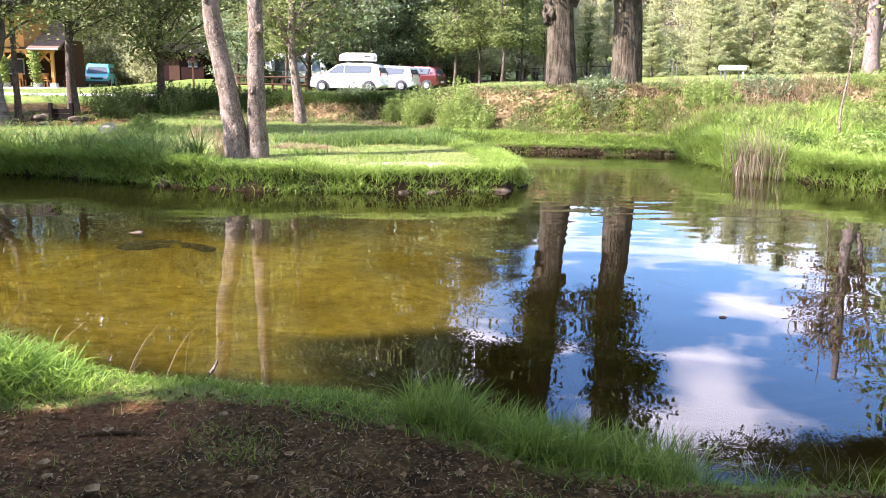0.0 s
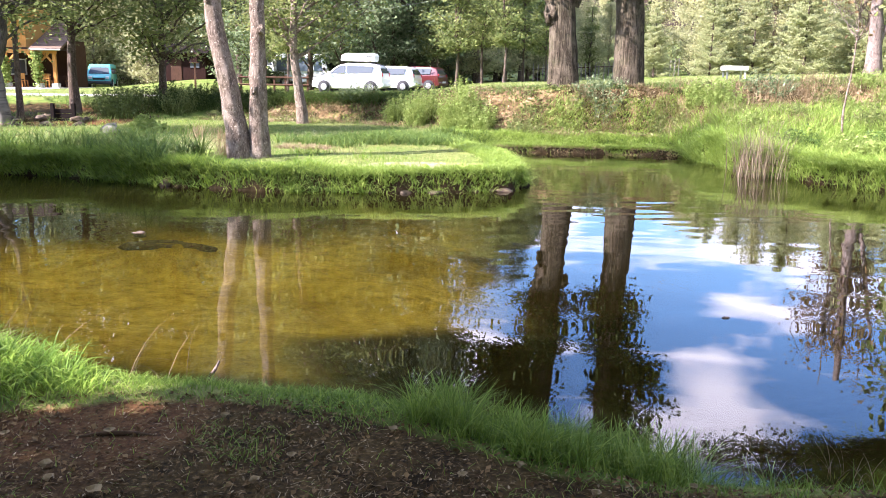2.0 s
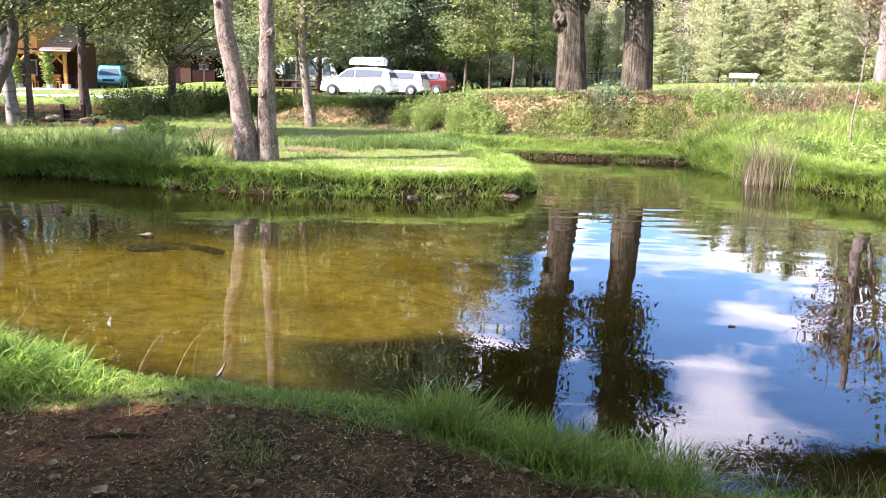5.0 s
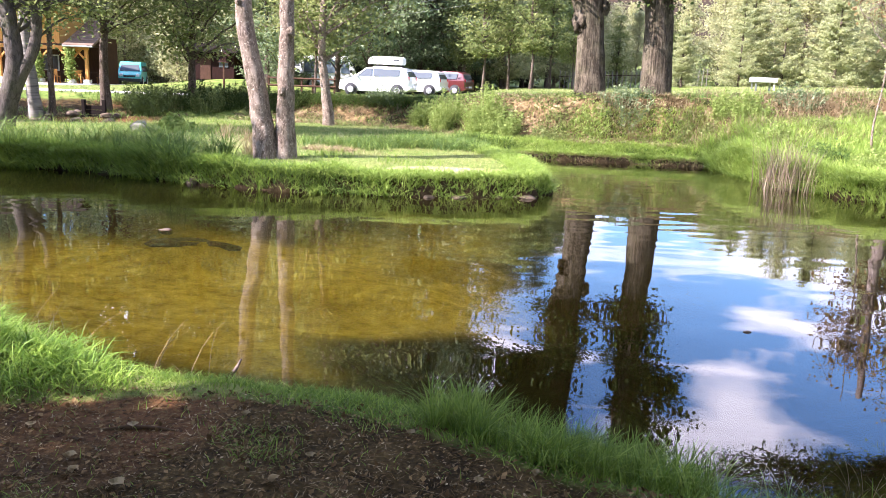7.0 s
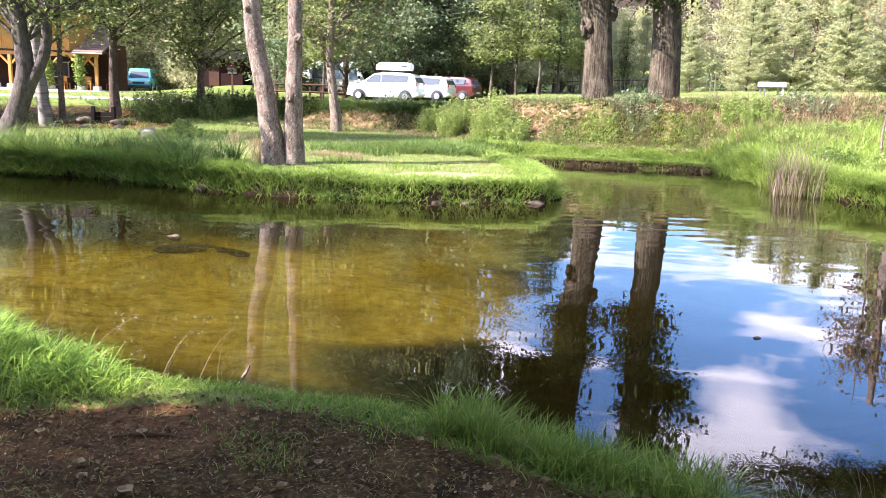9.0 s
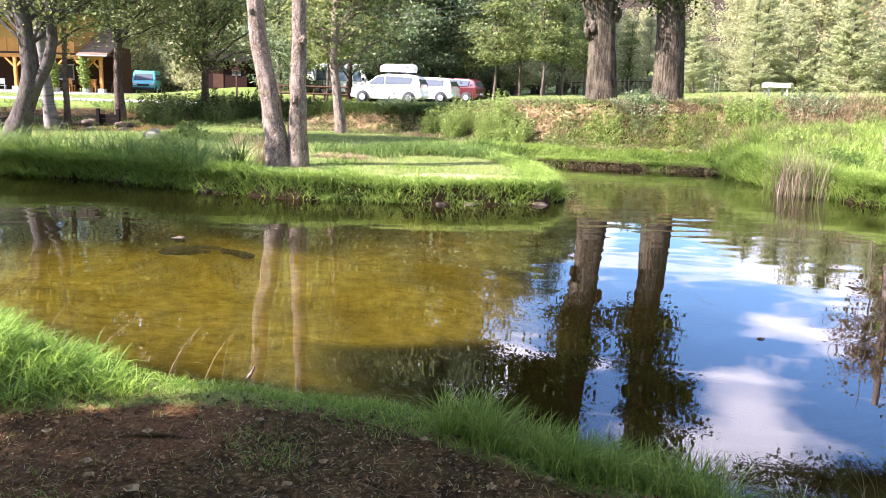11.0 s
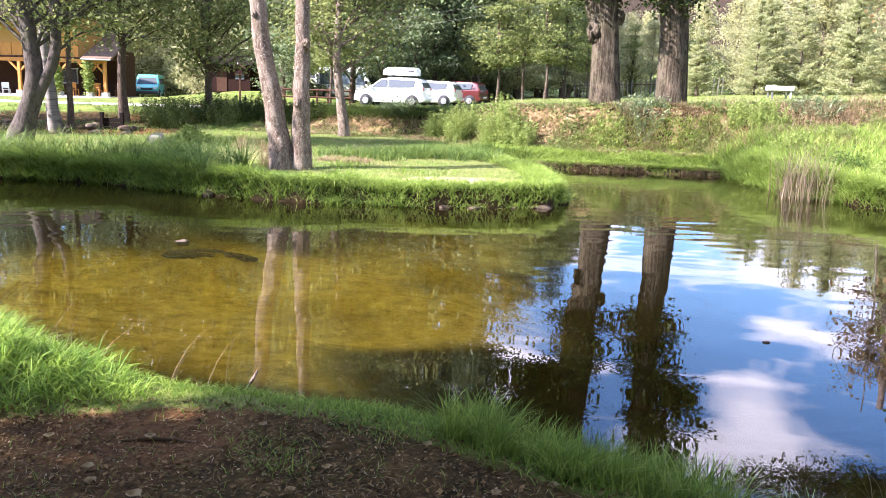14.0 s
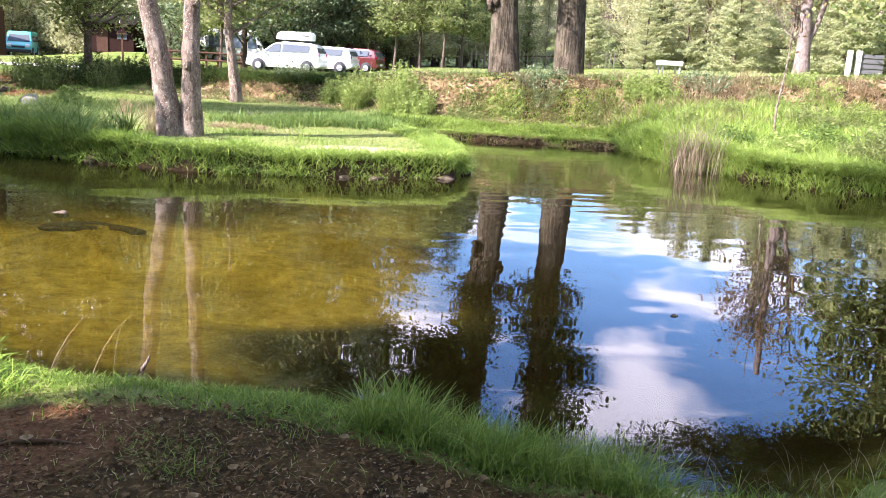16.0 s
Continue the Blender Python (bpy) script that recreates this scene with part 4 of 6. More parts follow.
# near bank: the strip between trodden soil and water
strip = lambda x, y: smooth((y - dirt_line(x) + 0.10) / 0.22) * smooth((shore(x, y) + 0.06) / 0.1) * (0.35 + 0.65 * patchy(x, y, 2.2)) * (1 - 0.72 * smooth((x - 0.7) / 0.6))
near_a = scatter(grng, 120000, -4.2, 4.2, 2.2, 6.4, strip)
near_len = 0.055 + 0.045 * patchy(near_a[:, 0], near_a[:, 1], 3.1) + 0.03 * smooth((near_a[:, 0] - 0.1) / 0.5) * smooth((1.0 - near_a[:, 0]) / 0.4)
sparse = lambda x, y: (y < dirt_line(x) + 0.1) * (0.07 + 0.5 * np.exp(-((x + 1.75) / 0.35) ** 2 - ((y - 2.75) / 0.2) ** 2) + 0.8 * smooth((patchy(x, y, 2.7) - 0.6) / 0.25) + 0.22 * smooth((x - 0.15) / 0.6))
near_b = scatter(grng, 38000, -3.5, 3.6, 1.7, 4.0, sparse)
tall = tufts(grng, scatter(grng, 260, -0.1, 1.1, 3.2, 4.25, lambda x, y: (np.abs(y - dirt_line(x) - 0.42) < 0.28) * 0.85), 34, 0.05)
tall2 = tufts(grng, scatter(grng, 220, 0.9, 3.6, 2.9, 4.1, lambda x, y: (shore(x, y) > 0.02) * 0.22), 12, 0.06)
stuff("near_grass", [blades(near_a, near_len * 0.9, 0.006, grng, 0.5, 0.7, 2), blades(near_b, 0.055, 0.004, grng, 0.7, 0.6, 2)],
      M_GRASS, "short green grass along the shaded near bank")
stuff("tall_grass", [blades(tall, 0.24, 0.0055, grng, 0.45, 0.6, 4), blades(tall2, 0.13, 0.005, grng, 0.5, 0.5, 3)],
      M_GRASS, "taller grass tufts leaning over the water's edge")
# the sunlit clump; its lighter green carries part of the sunlight
mound = tufts(grng, scatter(grng, 900, -4.8, -1.5, 3.7, 6.6, lambda x, y: smooth((-1.95 - x - 0.9 * (y - 4.2)) / 0.3) * smooth((y - 3.75) / 0.35) * smooth((shore(x, y) + 0.05) / 0.2)), 24, 0.05)
crng = np.random.default_rng(77)
mound_foot = tufts(crng, scatter(crng, 700, -4.4, -1.2, 3.4, 5.2, lambda x, y: smooth((-1.82 - x - 0.8 * (y - 4.2)) / 0.3) * smooth((y - dirt_line(x) - 0.05) / 0.2) * (1 - smooth((-2.3 - x - 0.9 * (y - 4.2)) / 0.3) * smooth((y - 4.0) / 0.2)) * smooth((shore(x, y) + 0.02) / 0.15)), 20, 0.05)
stuff("sunlit_grass", [blades(mound, 0.21, 0.010, grng, 0.6, 0.95, 4, (0.0, -0.1)), blades(mound_foot, 0.15, 0.008, crng, 0.6, 0.95, 4, (0.0, -0.1))], M_GRASS_CLUMP, "thick arching grass on the near bank, sunlight in its lighter green")
stuff("dry_stalks", [blades(scatter(grng, 160, -3.6, -1.6, 4.6, 6.2, lambda x, y: (shore(x, y) > -0.05) * (shore(x, y) < 0.5)), 0.4, 0.003, grng, 0.5, 0.5, 4, (0.5, 0)),
                     blades(scatter(grng, 900, 0.9, 2.8, 3.5, 4.3, lambda x, y: (shore(x, y) > -0.08) * (shore(x, y) < 0.25) * 0.25), 0.22, 0.003, grng, 0.4, 0.5, 4)],
      M_GRASS_DRY, "thin dry grass stalks at the water's edge")

# the spit and the meadow
sandy = lambda x, y: np.exp(-(((x + 0.2) / 1.8) ** 2 + ((y - 14.75 - 0.08 * x) / 0.78) ** 2) ** 2)
fringe = along_shore(grng, 2300, 26, 42, 0.0, 0.75)
fringe = tufts(grng, fringe, 20, 0.05)
fringe = fringe[shore(fringe[:, 0], fringe[:, 1]) > -0.03]
fringe = fringe[grng.random(len(fringe)) < (0.35 + 0.65 * np.maximum(patchy(fringe[:, 0], fringe[:, 1], 1.7), smooth((-4.2 - fringe[:, 0]) / 1.0))) * (1 - 0.6 * sandy(fringe[:, 0], fringe[:, 1]))]
fringe_len = 0.12 + 0.26 * patchy(fringe[:, 0], fringe[:, 1], 2.6) + 0.12 * smooth((-3 - fringe[:, 0]) / 3)
tip = fringe[:, 0] > -2.4 + grng.normal(0, 0.8, len(fringe))
tip_keep = tip & (grng.random(len(fringe)) < 0.85)
stuff("shore_grass", [blades(fringe[~tip], fringe_len[~tip], 0.017, grng, 0.5, 1.0, 3, (0, -0.45))], M_GRASS, "long green grass hanging over the spit's edge")
stuff("spit_grass", [blades(fringe[tip_keep], 0.12 + 0.45 * fringe_len[tip_keep], 0.015, grng, 0.55, 1.25, 3, (0, -0.6))], M_GRASS_LIME, "short yellowish grass on the tip of the spit")
face = tufts(grng, along_shore(grng, 1000, 26, 42, 0.0, 0.32), 16, 0.05)
face = face[(shore(face[:, 0], face[:, 1]) > -0.02) & (grng.random(len(face)) < 0.4 + 0.6 * patchy(face[:, 0], face[:, 1], 2.3))]
face[:, 2] = np.maximum(face[:, 2], 0.0)
right = face[:, 0] > -1.8
stuff("face_grass", [blades(face[~right], 0.24, 0.015, grng, 0.5, 0.9, 3, (0, -0.5))], M_SEDGE, "dark grass growing down to the waterline")
stuff("face_straw", [blades(face[right], 0.17, 0.014, grng, 0.5, 0.9, 3, (0, -0.5))], M_GRASS_LIME, "short pale grass growing down to the waterline")
sedge = tufts(grng, scatter(grng, 420, -12.5, -4.2, 13.4, 18.5, lambda x, y: (shore(x, y) > 0.1) * (shore(x, y) < 2.6) * smooth((-x - 4.4) / 1.5) * patchy(x, y, 0.9)), 34, 0.07)
stuff("sedge", [blades(sedge, 0.72, 0.018, grng, 0.5, 0.7, 4)], M_SEDGE, "tall sedge tufts on the far shore")
turf = scatter(grng, 150000, -19, 9, 13.0, 29, lambda x, y: (shore(x, y) > np.where(y < 15.2, 0.7, 0.3)) * (1 - 0.88 * sandy(x, y)) * (0.35 + 0.65 * patchy(x, y, 0.8)) * (y < bank_lines(x)[0] + 0.6) * (1 - 0.8 * smooth((y - 24.4) / 0.6) * smooth((-x - 9.2) / 1.2)))
stuff("meadow_grass", [blades(turf, 0.085, 0.011, grng, 0.7, 0.5, 1)], M_GRASS_MEADOW, "short sunlit meadow grass")
rough_tufts = tufts(grng, scatter(grng, 800, -18, 4, 15, 27.5, lambda x, y: (shore(x, y) > 0.5) * smooth((patchy(x, y, 0.6) - 0.55) / 0.2) * (1 - sandy(x, y))), 22, 0.12)
stuff("meadow_tufts", [blades(rough_tufts, 0.24, 0.011, grng, 0.5, 0.7, 2)], M_GRASS, "rough grass tufts in the meadow")
tail = tufts(grng, np.array([[-4.32, 16.5, 0.4], [-4.45, 16.7, 0.4], [-5.2, 19.2, 0.4], [-4.8, 19.6, 0.4], [-6.0, 20.0, 0.4]]), 90, 0.10)
feet_of = tufts(grng, np.array([[-14.1, 26.1, 0.5], [-13.8, 26.0, 0.5], [-14.5, 26.1, 0.5], [-12.7, 28.2, 0.5], [-10.0, 29.2, 0.5], [-11.6, 19.6, 0.5], [-11.3, 19.5, 0.5]]), 70, 0.2)
bald = tufts(grng, scatter(grng, 60, -3.7, -2.6, 17.8, 18.6, lambda x, y: 1 + 0 * x), 18, 0.06)
stuff("trunk_foot_grass", [blades(feet_of, 0.28, 0.011, grng, 0.5, 0.6, 2)], M_GRASS, "longer grass growing round the trunks")
straws = scatter(grng, 16000, -16, 4, 14, 27, lambda x, y: (shore(x, y) > 0.3) * smooth((patchy(x, y, 0.45) - 0.4) / 0.3) * 0.7)
stuff("meadow_straw", [blades(straws, 0.11, 0.009, grng, 0.8, 0.6, 1)], M_GRASS_DRY, "yellowed straw among the meadow grass")
bleached = scatter(grng, 26000, -9.6, -2.0, 16.2, 22.6, lambda x, y: np.maximum(np.exp(-((x + 6.2) / 1.7) ** 2 - ((y - 18.9) / 1.3) ** 2), 0.7 * np.exp(-((x + 3.0) / 0.9) ** 2 - ((y - 21.0) / 1.2) ** 2)) * (0.5 + 0.5 * patchy(x, y, 2.1)))
stuff("bleached_grass", [blades(bleached, 0.1, 0.014, grng, 0.8, 0.6, 1)], M_GRASS_PALE, "sun-bleached short grass in the meadow")
stuff("straw_tufts", [blades(tail, 0.5, 0.01, grng, 0.35, 0.5, 3), blades(bald, 0.16, 0.008, grng, 0.6, 0.8, 2)], M_GRASS_DRY, "straw-coloured grass tufts by the trunks")

rank = tufts(grng, scatter(grng, 900, -4.0, 1.2, 18.6, 22.2, lambda x, y: (shore(x, y) > 0.15) * np.maximum(np.exp(-((x + 1.2) / 1.9) ** 2 - ((y - 20.0 - 0.2 * (x + 1.2)) / 0.8) ** 2), np.exp(-((x - 0.3) / 0.6) ** 2 - ((y - 21.6) / 0.8) ** 2))), 26, 0.09)
stuff("rank_grass", [blades(rank, 0.34, 0.017, grng, 0.5, 0.8, 3)], M_SEDGE, "rank dark green grass behind the spit")
overhang = scatter(grng, 26000, -6.5, -1.2, 27.0, 29.6, lambda x, y: np.exp(-((y - bank_lines(x)[1] + 0.35) / 0.35) ** 2))
stuff("overhanging_grass", [blades(overhang, 0.3, 0.017, grng, 0.5, 1.3, 3, (0, -0.8))], M_SEDGE, "dark grass hanging over the lip of the bank")

# the bank below the lane and its crest
slope_g = bank_scatter(grng, 24000, -18, 16, lambda x, y: (1 - 0.75 * smooth((x + 6.0) / 0.8) * smooth((-0.9 - x) / 0.8)) * (1 - 0.4 * smooth((x - 1) / 1)) * (0.1 + 0.9 * smooth((patchy(x, y, 1.2) - 0.45) / 0.25)) * (0.35 + 0.65 * smooth((patchy(y, x, 3.1) - 0.4) / 0.2)))
slope_d = bank_scatter(grng, 66000, -8, 16, lambda x, y: (0.06 + 0.94 * smooth((patchy(y, x, 2.3) - 0.45) / 0.2)) * (0.25 + 0.75 * smooth((0.62 - patchy(x, y, 1.2)) / 0.2)))
stuff("bank_grass", [blades(slope_g, 0.24, 0.018, grng, 0.6, 0.8, 2, (0, -0.4))], M_SEDGE, "tousled green grass on the earth bank")
stuff("bank_straw", [blades(slope_d, 0.19, 0.017, grng, 0.7, 0.9, 2, (0, -0.5))], M_GRASS_DRY, "dead brown grass on the earth bank")
lp = bank_scatter(grng, 15000, -8, 16, lambda x, y: 0.05 + 0.8 * smooth((patchy(x, y, 1.7) - 0.45) / 0.2))
lp[:, 2] += grng.uniform(0.02, 0.13, len(lp))
stuff("bank_weeds", [leaf_quads(lp, 0.06, grng)], M_LEAF, "low leafy weeds covering the earth bank", "weeds")
lq = bank_scatter(grng, 17000, -7, 14, lambda x, y: smooth((0.56 - patchy(x, y, 1.2)) / 0.2) * 0.7)
lq[:, 2] += grng.uniform(0.01, 0.12, len(lq))
stuff("bank_litter", [leaf_quads(lq, 0.05, grng)], M_GRASS_DRY, "dry brown leaves lying on the earth bank", "leaves")
crest = scatter(grng, 34000, -8, 20, 23, 31, lambda x, y: np.exp(-((y - bank_lines(x)[1] - 0.3) / 0.55) ** 2))
stuff("crest_grass", [blades(crest, 0.22, 0.016, grng, 0.5, 0.6, 2)], M_SEDGE, "green grass on the crest of the bank")
lawn = scatter(grng, 40000, -26, 24, 25, 48, lambda x, y: (y > bank_lines(x)[1] + 0.4) * (1 - smooth((y - 31.4) / 0.4) * smooth((36.2 - y) / 0.4) * smooth((-x - 9.5) / 2)))
stuff("lawn", [blades(lawn, 0.09, 0.022, grng, 0.7, 0.4, 1)], M_GRASS_MEADOW, "mown lawn beyond the bank")

# right-hand shore: lush grass, weeds, reeds
lush = scatter(grng, 2900, 5.6, 13.5, 13.4, 22.5, lambda x, y: smooth((shore(x, y) + 0.1) / 0.1) * smooth((x - 5.9) / 0.4) * (0.45 + 0.55 * patchy(x, y, 1.3)))
lush = tufts(grng, lush, 13, 0.065)
lush = lush[shore(lush[:, 0], lush[:, 1]) > -0.05]
lush_len = 0.2 + 0.26 * patchy(lush[:, 0], lush[:, 1], 1.6) * patchy(lush[:, 1], lush[:, 0], 3.7)
edge_r = tufts(grng, along_shore(grng, 1000, 15, 22, 0.0, 0.55), 18, 0.06)
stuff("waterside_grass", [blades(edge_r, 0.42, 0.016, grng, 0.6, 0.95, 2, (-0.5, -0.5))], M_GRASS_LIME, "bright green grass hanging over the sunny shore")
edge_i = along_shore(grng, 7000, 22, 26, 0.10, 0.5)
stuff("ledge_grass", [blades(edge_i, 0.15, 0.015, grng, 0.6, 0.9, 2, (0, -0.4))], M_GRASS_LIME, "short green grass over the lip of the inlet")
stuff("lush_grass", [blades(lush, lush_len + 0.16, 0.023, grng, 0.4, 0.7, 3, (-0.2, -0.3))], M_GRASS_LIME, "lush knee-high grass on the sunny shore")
inlet = scatter(grng, 20000, 0.2, 6.6, 21.2, 23.4, lambda x, y: smooth((shore(x, y) + 0.02) / 0.1))
stuff("inlet_grass", [blades(inlet, 0.18, 0.016, grng, 0.6, 0.8, 2, (0, -0.5))], M_GRASS_LIME, "grass on the ledge above the inlet")
hang = scatter(grng, 7000, 0.4, 6.4, 21.0, 21.9, lambda x, y: (np.abs(shore(x, y) - 0.06) < 0.07))
stuff("inlet_roots", [blades(hang, 0.14, 0.012, grng, 0.5, 1.6, 3, (0, -1.2))], M_GRASS_DRY, "dry roots and grass hanging into the inlet")
reed_at = scatter(grng, 170, 6.05, 6.95, 16.0, 17.8, lambda x, y: np.exp(-((x - 6.5) / 0.3) ** 2 - ((y - 16.9) / 0.6) ** 2))
reed_at[:, 2] = np.maximum(reed_at[:, 2], -0.02)
stuff("dry_reeds", [blades(np.repeat(reed_at, 5, 0) + grng.normal(0, 0.05, (len(reed_at) * 5, 3)) * np.array([1, 1, 0]), 1.1, 0.012, grng, 0.16, 0.35, 4)],
      M_REED, "tall pale dry reeds at the water's edge", "reeds")
straw = scatter(grng, 30000, 5.8, 14.0, 17.0, 24.5, lambda x, y: (shore(x, y) > 0.6) * (0.5 * np.exp(-((x - 8.2) / 1.6) ** 2 - ((y - 22.2) / 1.4) ** 2) + 0.45 * smooth((patchy(x, y, 1.1) - 0.5) / 0.2) * smooth((y - 18) / 2)))
stuff("straw_slope", [blades(straw, 0.4, 0.016, grng, 0.35, 0.5, 3)], M_GRASS_DRY, "standing straw on the sunny slope")


def weed_bush(x, y, radius, tall, n, seed, leaf, label, size=0.06):
    """Upright stalks with many small leaves, thinning towards the top."""
    rng = np.random.default_rng(seed)
    t = thing("weed_bush", at_ground(x, y), label, "bush", "weed bushes")
    tb, pts, feet = Tubes(), [], []
    for _ in range(n):
        a, r = rng.uniform(0, 6.28), radius * math.sqrt(rng.random())
        foot = np.array([math.cos(a) * r, math.sin(a) * r, 0])
        foot[2] = float(height(x + foot[0], y + foot[1])) - t.location.z - 0.03
        feet.append(foot)
        hh = tall * rng.uniform(0.55, 1.1) * (1 - 0.45 * (r / radius) ** 2)
        tip = foot + np.array([foot[0] * 0.35 + rng.normal(0, 0.08), foot[1] * 0.35 + rng.normal(0, 0.08), hh])
        tb.add(bend([foot, (foot + tip) / 2 + rng.normal(0, 0.04, 3), tip], 6), np.linspace(0.008, 0.002, 6), 4)
        m = int(40 * hh / 1.0) + 8
        s = rng.uniform(0.08, 1.0, m)[:, None]
        pts.append(foot + (tip - foot) * s + rng.normal(0, 1, (m, 3)) * 0.085 * (1.15 - s * 0.8))
    feet = np.array(feet)
    feet = np.repeat(feet, 8, 0) + rng.normal(0, 0.07, (len(feet) * 8, 3)) * np.array([1, 1, 0])
    gv, gf = blades(feet, tall * 0.72, 0.014, rng, 0.3, 0.45, 3)
    lv, lf = leaf_quads(np.concatenate(pts), size * 0.55, rng, 0.2, 2.8)
    tagged(child("stalk", tb.mesh("stalk"), leaf, t), kind="stuff")
    tagged(child("foliage", mesh_np("foliage", np.concatenate([gv, lv]), np.concatenate([gf, lf + len(gv)])), leaf, t), kind="stuff")


weed_bush(0.45, 24.0, 0.5, 1.5, 110, 71, M_LEAF_WEED, "pale green weed thicket on the bank")
weed_bush(-0.75, 25.6, 0.42, 1.35, 60, 70, M_LEAF_WEED, "tall pale green weeds in seed on the bank")
weed_bush(-1.5, 26.5, 0.4, 0.9, 50, 72, M_LEAF_WEED, "green nettle thicket on the bank")
weed_bush(0.95, 23.4, 0.5, 0.9, 56, 73, M_LEAF_WEED, "pale green weed thicket on the bank")
weed_bush(7.6, 22.6, 0.4, 0.9, 46, 74, M_LEAF_WEED, "fresh green sapling shoots on the bank")
weed_bush(9.9, 15.6, 0.7, 0.9, 90, 75, M_LEAF, "dark green waterside bush")
weed_bush(11.2, 16.4, 0.9, 1.1, 110, 76, M_LEAF, "dark green waterside bush")
weed_bush(8.3, 16.6, 0.5, 0.6, 50, 77, M_LEAF_WEED, "low bright green bush in the grass")
weed_bush(10.4, 19.5, 0.6, 0.7, 60, 78, M_LEAF, "low green bush on the slope")
for n, (x, y, r, h) in enumerate(((7.3, 19.6, 0.4, 0.5), (8.7, 20.8, 0.45, 0.5), (9.6, 17.6, 0.5, 0.6), (11.6, 18.2, 0.6, 0.7), (12.2, 20.6, 0.6, 0.6), (7.6, 17.6, 0.35, 0.55), (10.9, 22.0, 0.5, 0.5))):
    weed_bush(x, y, r, h, 46, 500 + n, (M_LEAF_WEED, M_LEAF, M_SEDGE)[n % 3], "leafy weeds standing in the slope's grass")
weed_bush(-7.7, 21.2, 0.35, 0.45, 26, 79, M_LEAF_WEED, "bright green leafy plant beside a stone", 0.1)
for n, (x, r, h) in enumerate(((2.3, 0.5, 0.45), (3.4, 0.45, 0.35), (4.4, 0.6, 0.5), (6.2, 0.5, 0.4), (7.0, 0.35, 0.55), (9.2, 0.6, 0.5), (10.6, 0.5, 0.4), (12.2, 0.7, 0.6), (-2.9, 0.6, 0.5))):
    lo, hi, _ = bank_lines(x)
    weed_bush(x, float(lo + (hi - lo) * (0.15 + 0.8 * ((n * 0.37) % 1))), r, h, 44, 90 + n, (M_LEAF, M_LEAF_WEED, M_LEAF_DARK)[n % 3], "low leafy weeds in a clump on the earth bank")
weed_bush(-9.0, 28.6, 0.7, 0.8, 60, 82, M_LEAF, "shrubby weeds below the lane")
# the darkest leaf colour here stands in for the slope's shade
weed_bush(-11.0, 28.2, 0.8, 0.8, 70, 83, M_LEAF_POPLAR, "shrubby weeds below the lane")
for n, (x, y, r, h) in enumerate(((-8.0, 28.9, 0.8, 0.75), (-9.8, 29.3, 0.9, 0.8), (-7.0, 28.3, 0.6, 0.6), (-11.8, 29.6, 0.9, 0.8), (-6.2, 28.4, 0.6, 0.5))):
    weed_bush(x, y, r, h, 80, 400 + n, M_LEAF_POPLAR, "shrub on the bank below the lane, shade in its dark leaf colour")

M_STONE = Nodes("field_stone")
sv = M_STONE.coords()
M_STONE = M_STONE.principled(M_STONE.mix(M_STONE.ramp(M_STONE.noise(sv, 9, 5), (0.35, 0.0), (0.65, 1.0)), (0.035, 0.023, 0.012), (0.12, 0.082, 0.05)), 0.85, 0,
                             M_STONE.bump(M_STONE.noise(sv, 30, 5), 0.6, 0.02))
M_STONE_PALE = plain("pale_stone", (0.20, 0.18, 0.15), 0.85, 0, 20, 0.3, 0.6)


def stone(x, y, z, sx, sy, sz, seed, label, material=None, turn=0):
    rng = random.Random(seed)
    bm = bmesh.new()
    bmesh.ops.create_icosphere(bm, subdivisions=3, radius=1)
    off = Vector((rng.uniform(0, 50), rng.uniform(0, 50), 0))
    for v in bm.verts:
        k = 1 + 0.35 * noise.noise(v.co * 1.1 + off) + 0.14 * noise.noise(v.co * 3.1 + off)
        v.co = Vector((v.co.x * sx, v.co.y * sy, v.co.z * sz)) * k
    me = bpy.data.meshes.new("stone")
    for f in bm.faces:
        f.smooth = True
    bm.to_mesh(me)
    bm.free()
    me.materials.append(material or M_STONE)
    ob = new("stone", me)
    ob.matrix_world = pose(x, y, z, 0, 0, turn)
    return tagged(ob, label, "stone", "stones at the water's edge")


EDGE = "flat brown stone half sunk at the spit's edge"
for n, (x, y, sx, sz) in enumerate(((-4.80, 13.98, 0.15, 0.13), (-4.53, 13.94, 0.10, 0.09), (-2.84, 13.56, 0.17, 0.06), (-1.48, 13.53, 0.13, 0.06), (-1.22, 13.54, 0.17, 0.05), (-0.64, 13.56, 0.2, 0.07),
                                    (-0.14, 13.64, 0.26, 0.05), (0.53, 13.84, 0.13, 0.05), (0.97, 13.98, 0.3, 0.07))):
    stone(x, y, 0.0, sx * 0.8, sx * 0.6, sz * 0.8, 200 + n, EDGE, None, 23 * n - 40)
stone(-8.45, 20.8, 0.47, 0.24, 0.2, 0.15, 231, "pale rounded boulder lying in the meadow", M_STONE_PALE)
stone(-3.68, 9.72, -0.02, 0.09, 0.06, 0.038, 232, "small tan stone breaking the water's surface")
stone(-3.25, 9.33, -0.1, 0.52, 0.26, 0.065, 233, "dark weedy rock just under the water")
stone(1.0, 9.6, -0.8, 0.3, 0.25, 0.12, 234, "dark stone on the pond bed")
stone(2.34, 6.45, 0.0, 0.033, 0.022, 0.014, 235, "small dark clod floating on the pond")
for n, (x, y) in enumerate(((-11.4, 25.7), (-12.4, 25.6), (-13.3, 25.4), (-10.4, 25.9), (-11.9, 26.7), (-13.0, 26.6))):
    stone(x, y, float(height(x, y)) + 0.1, 0.22, 0.17, 0.12, 240 + n, "rough stone lining the stream", None, 50 * n)
drng = random.Random(12)
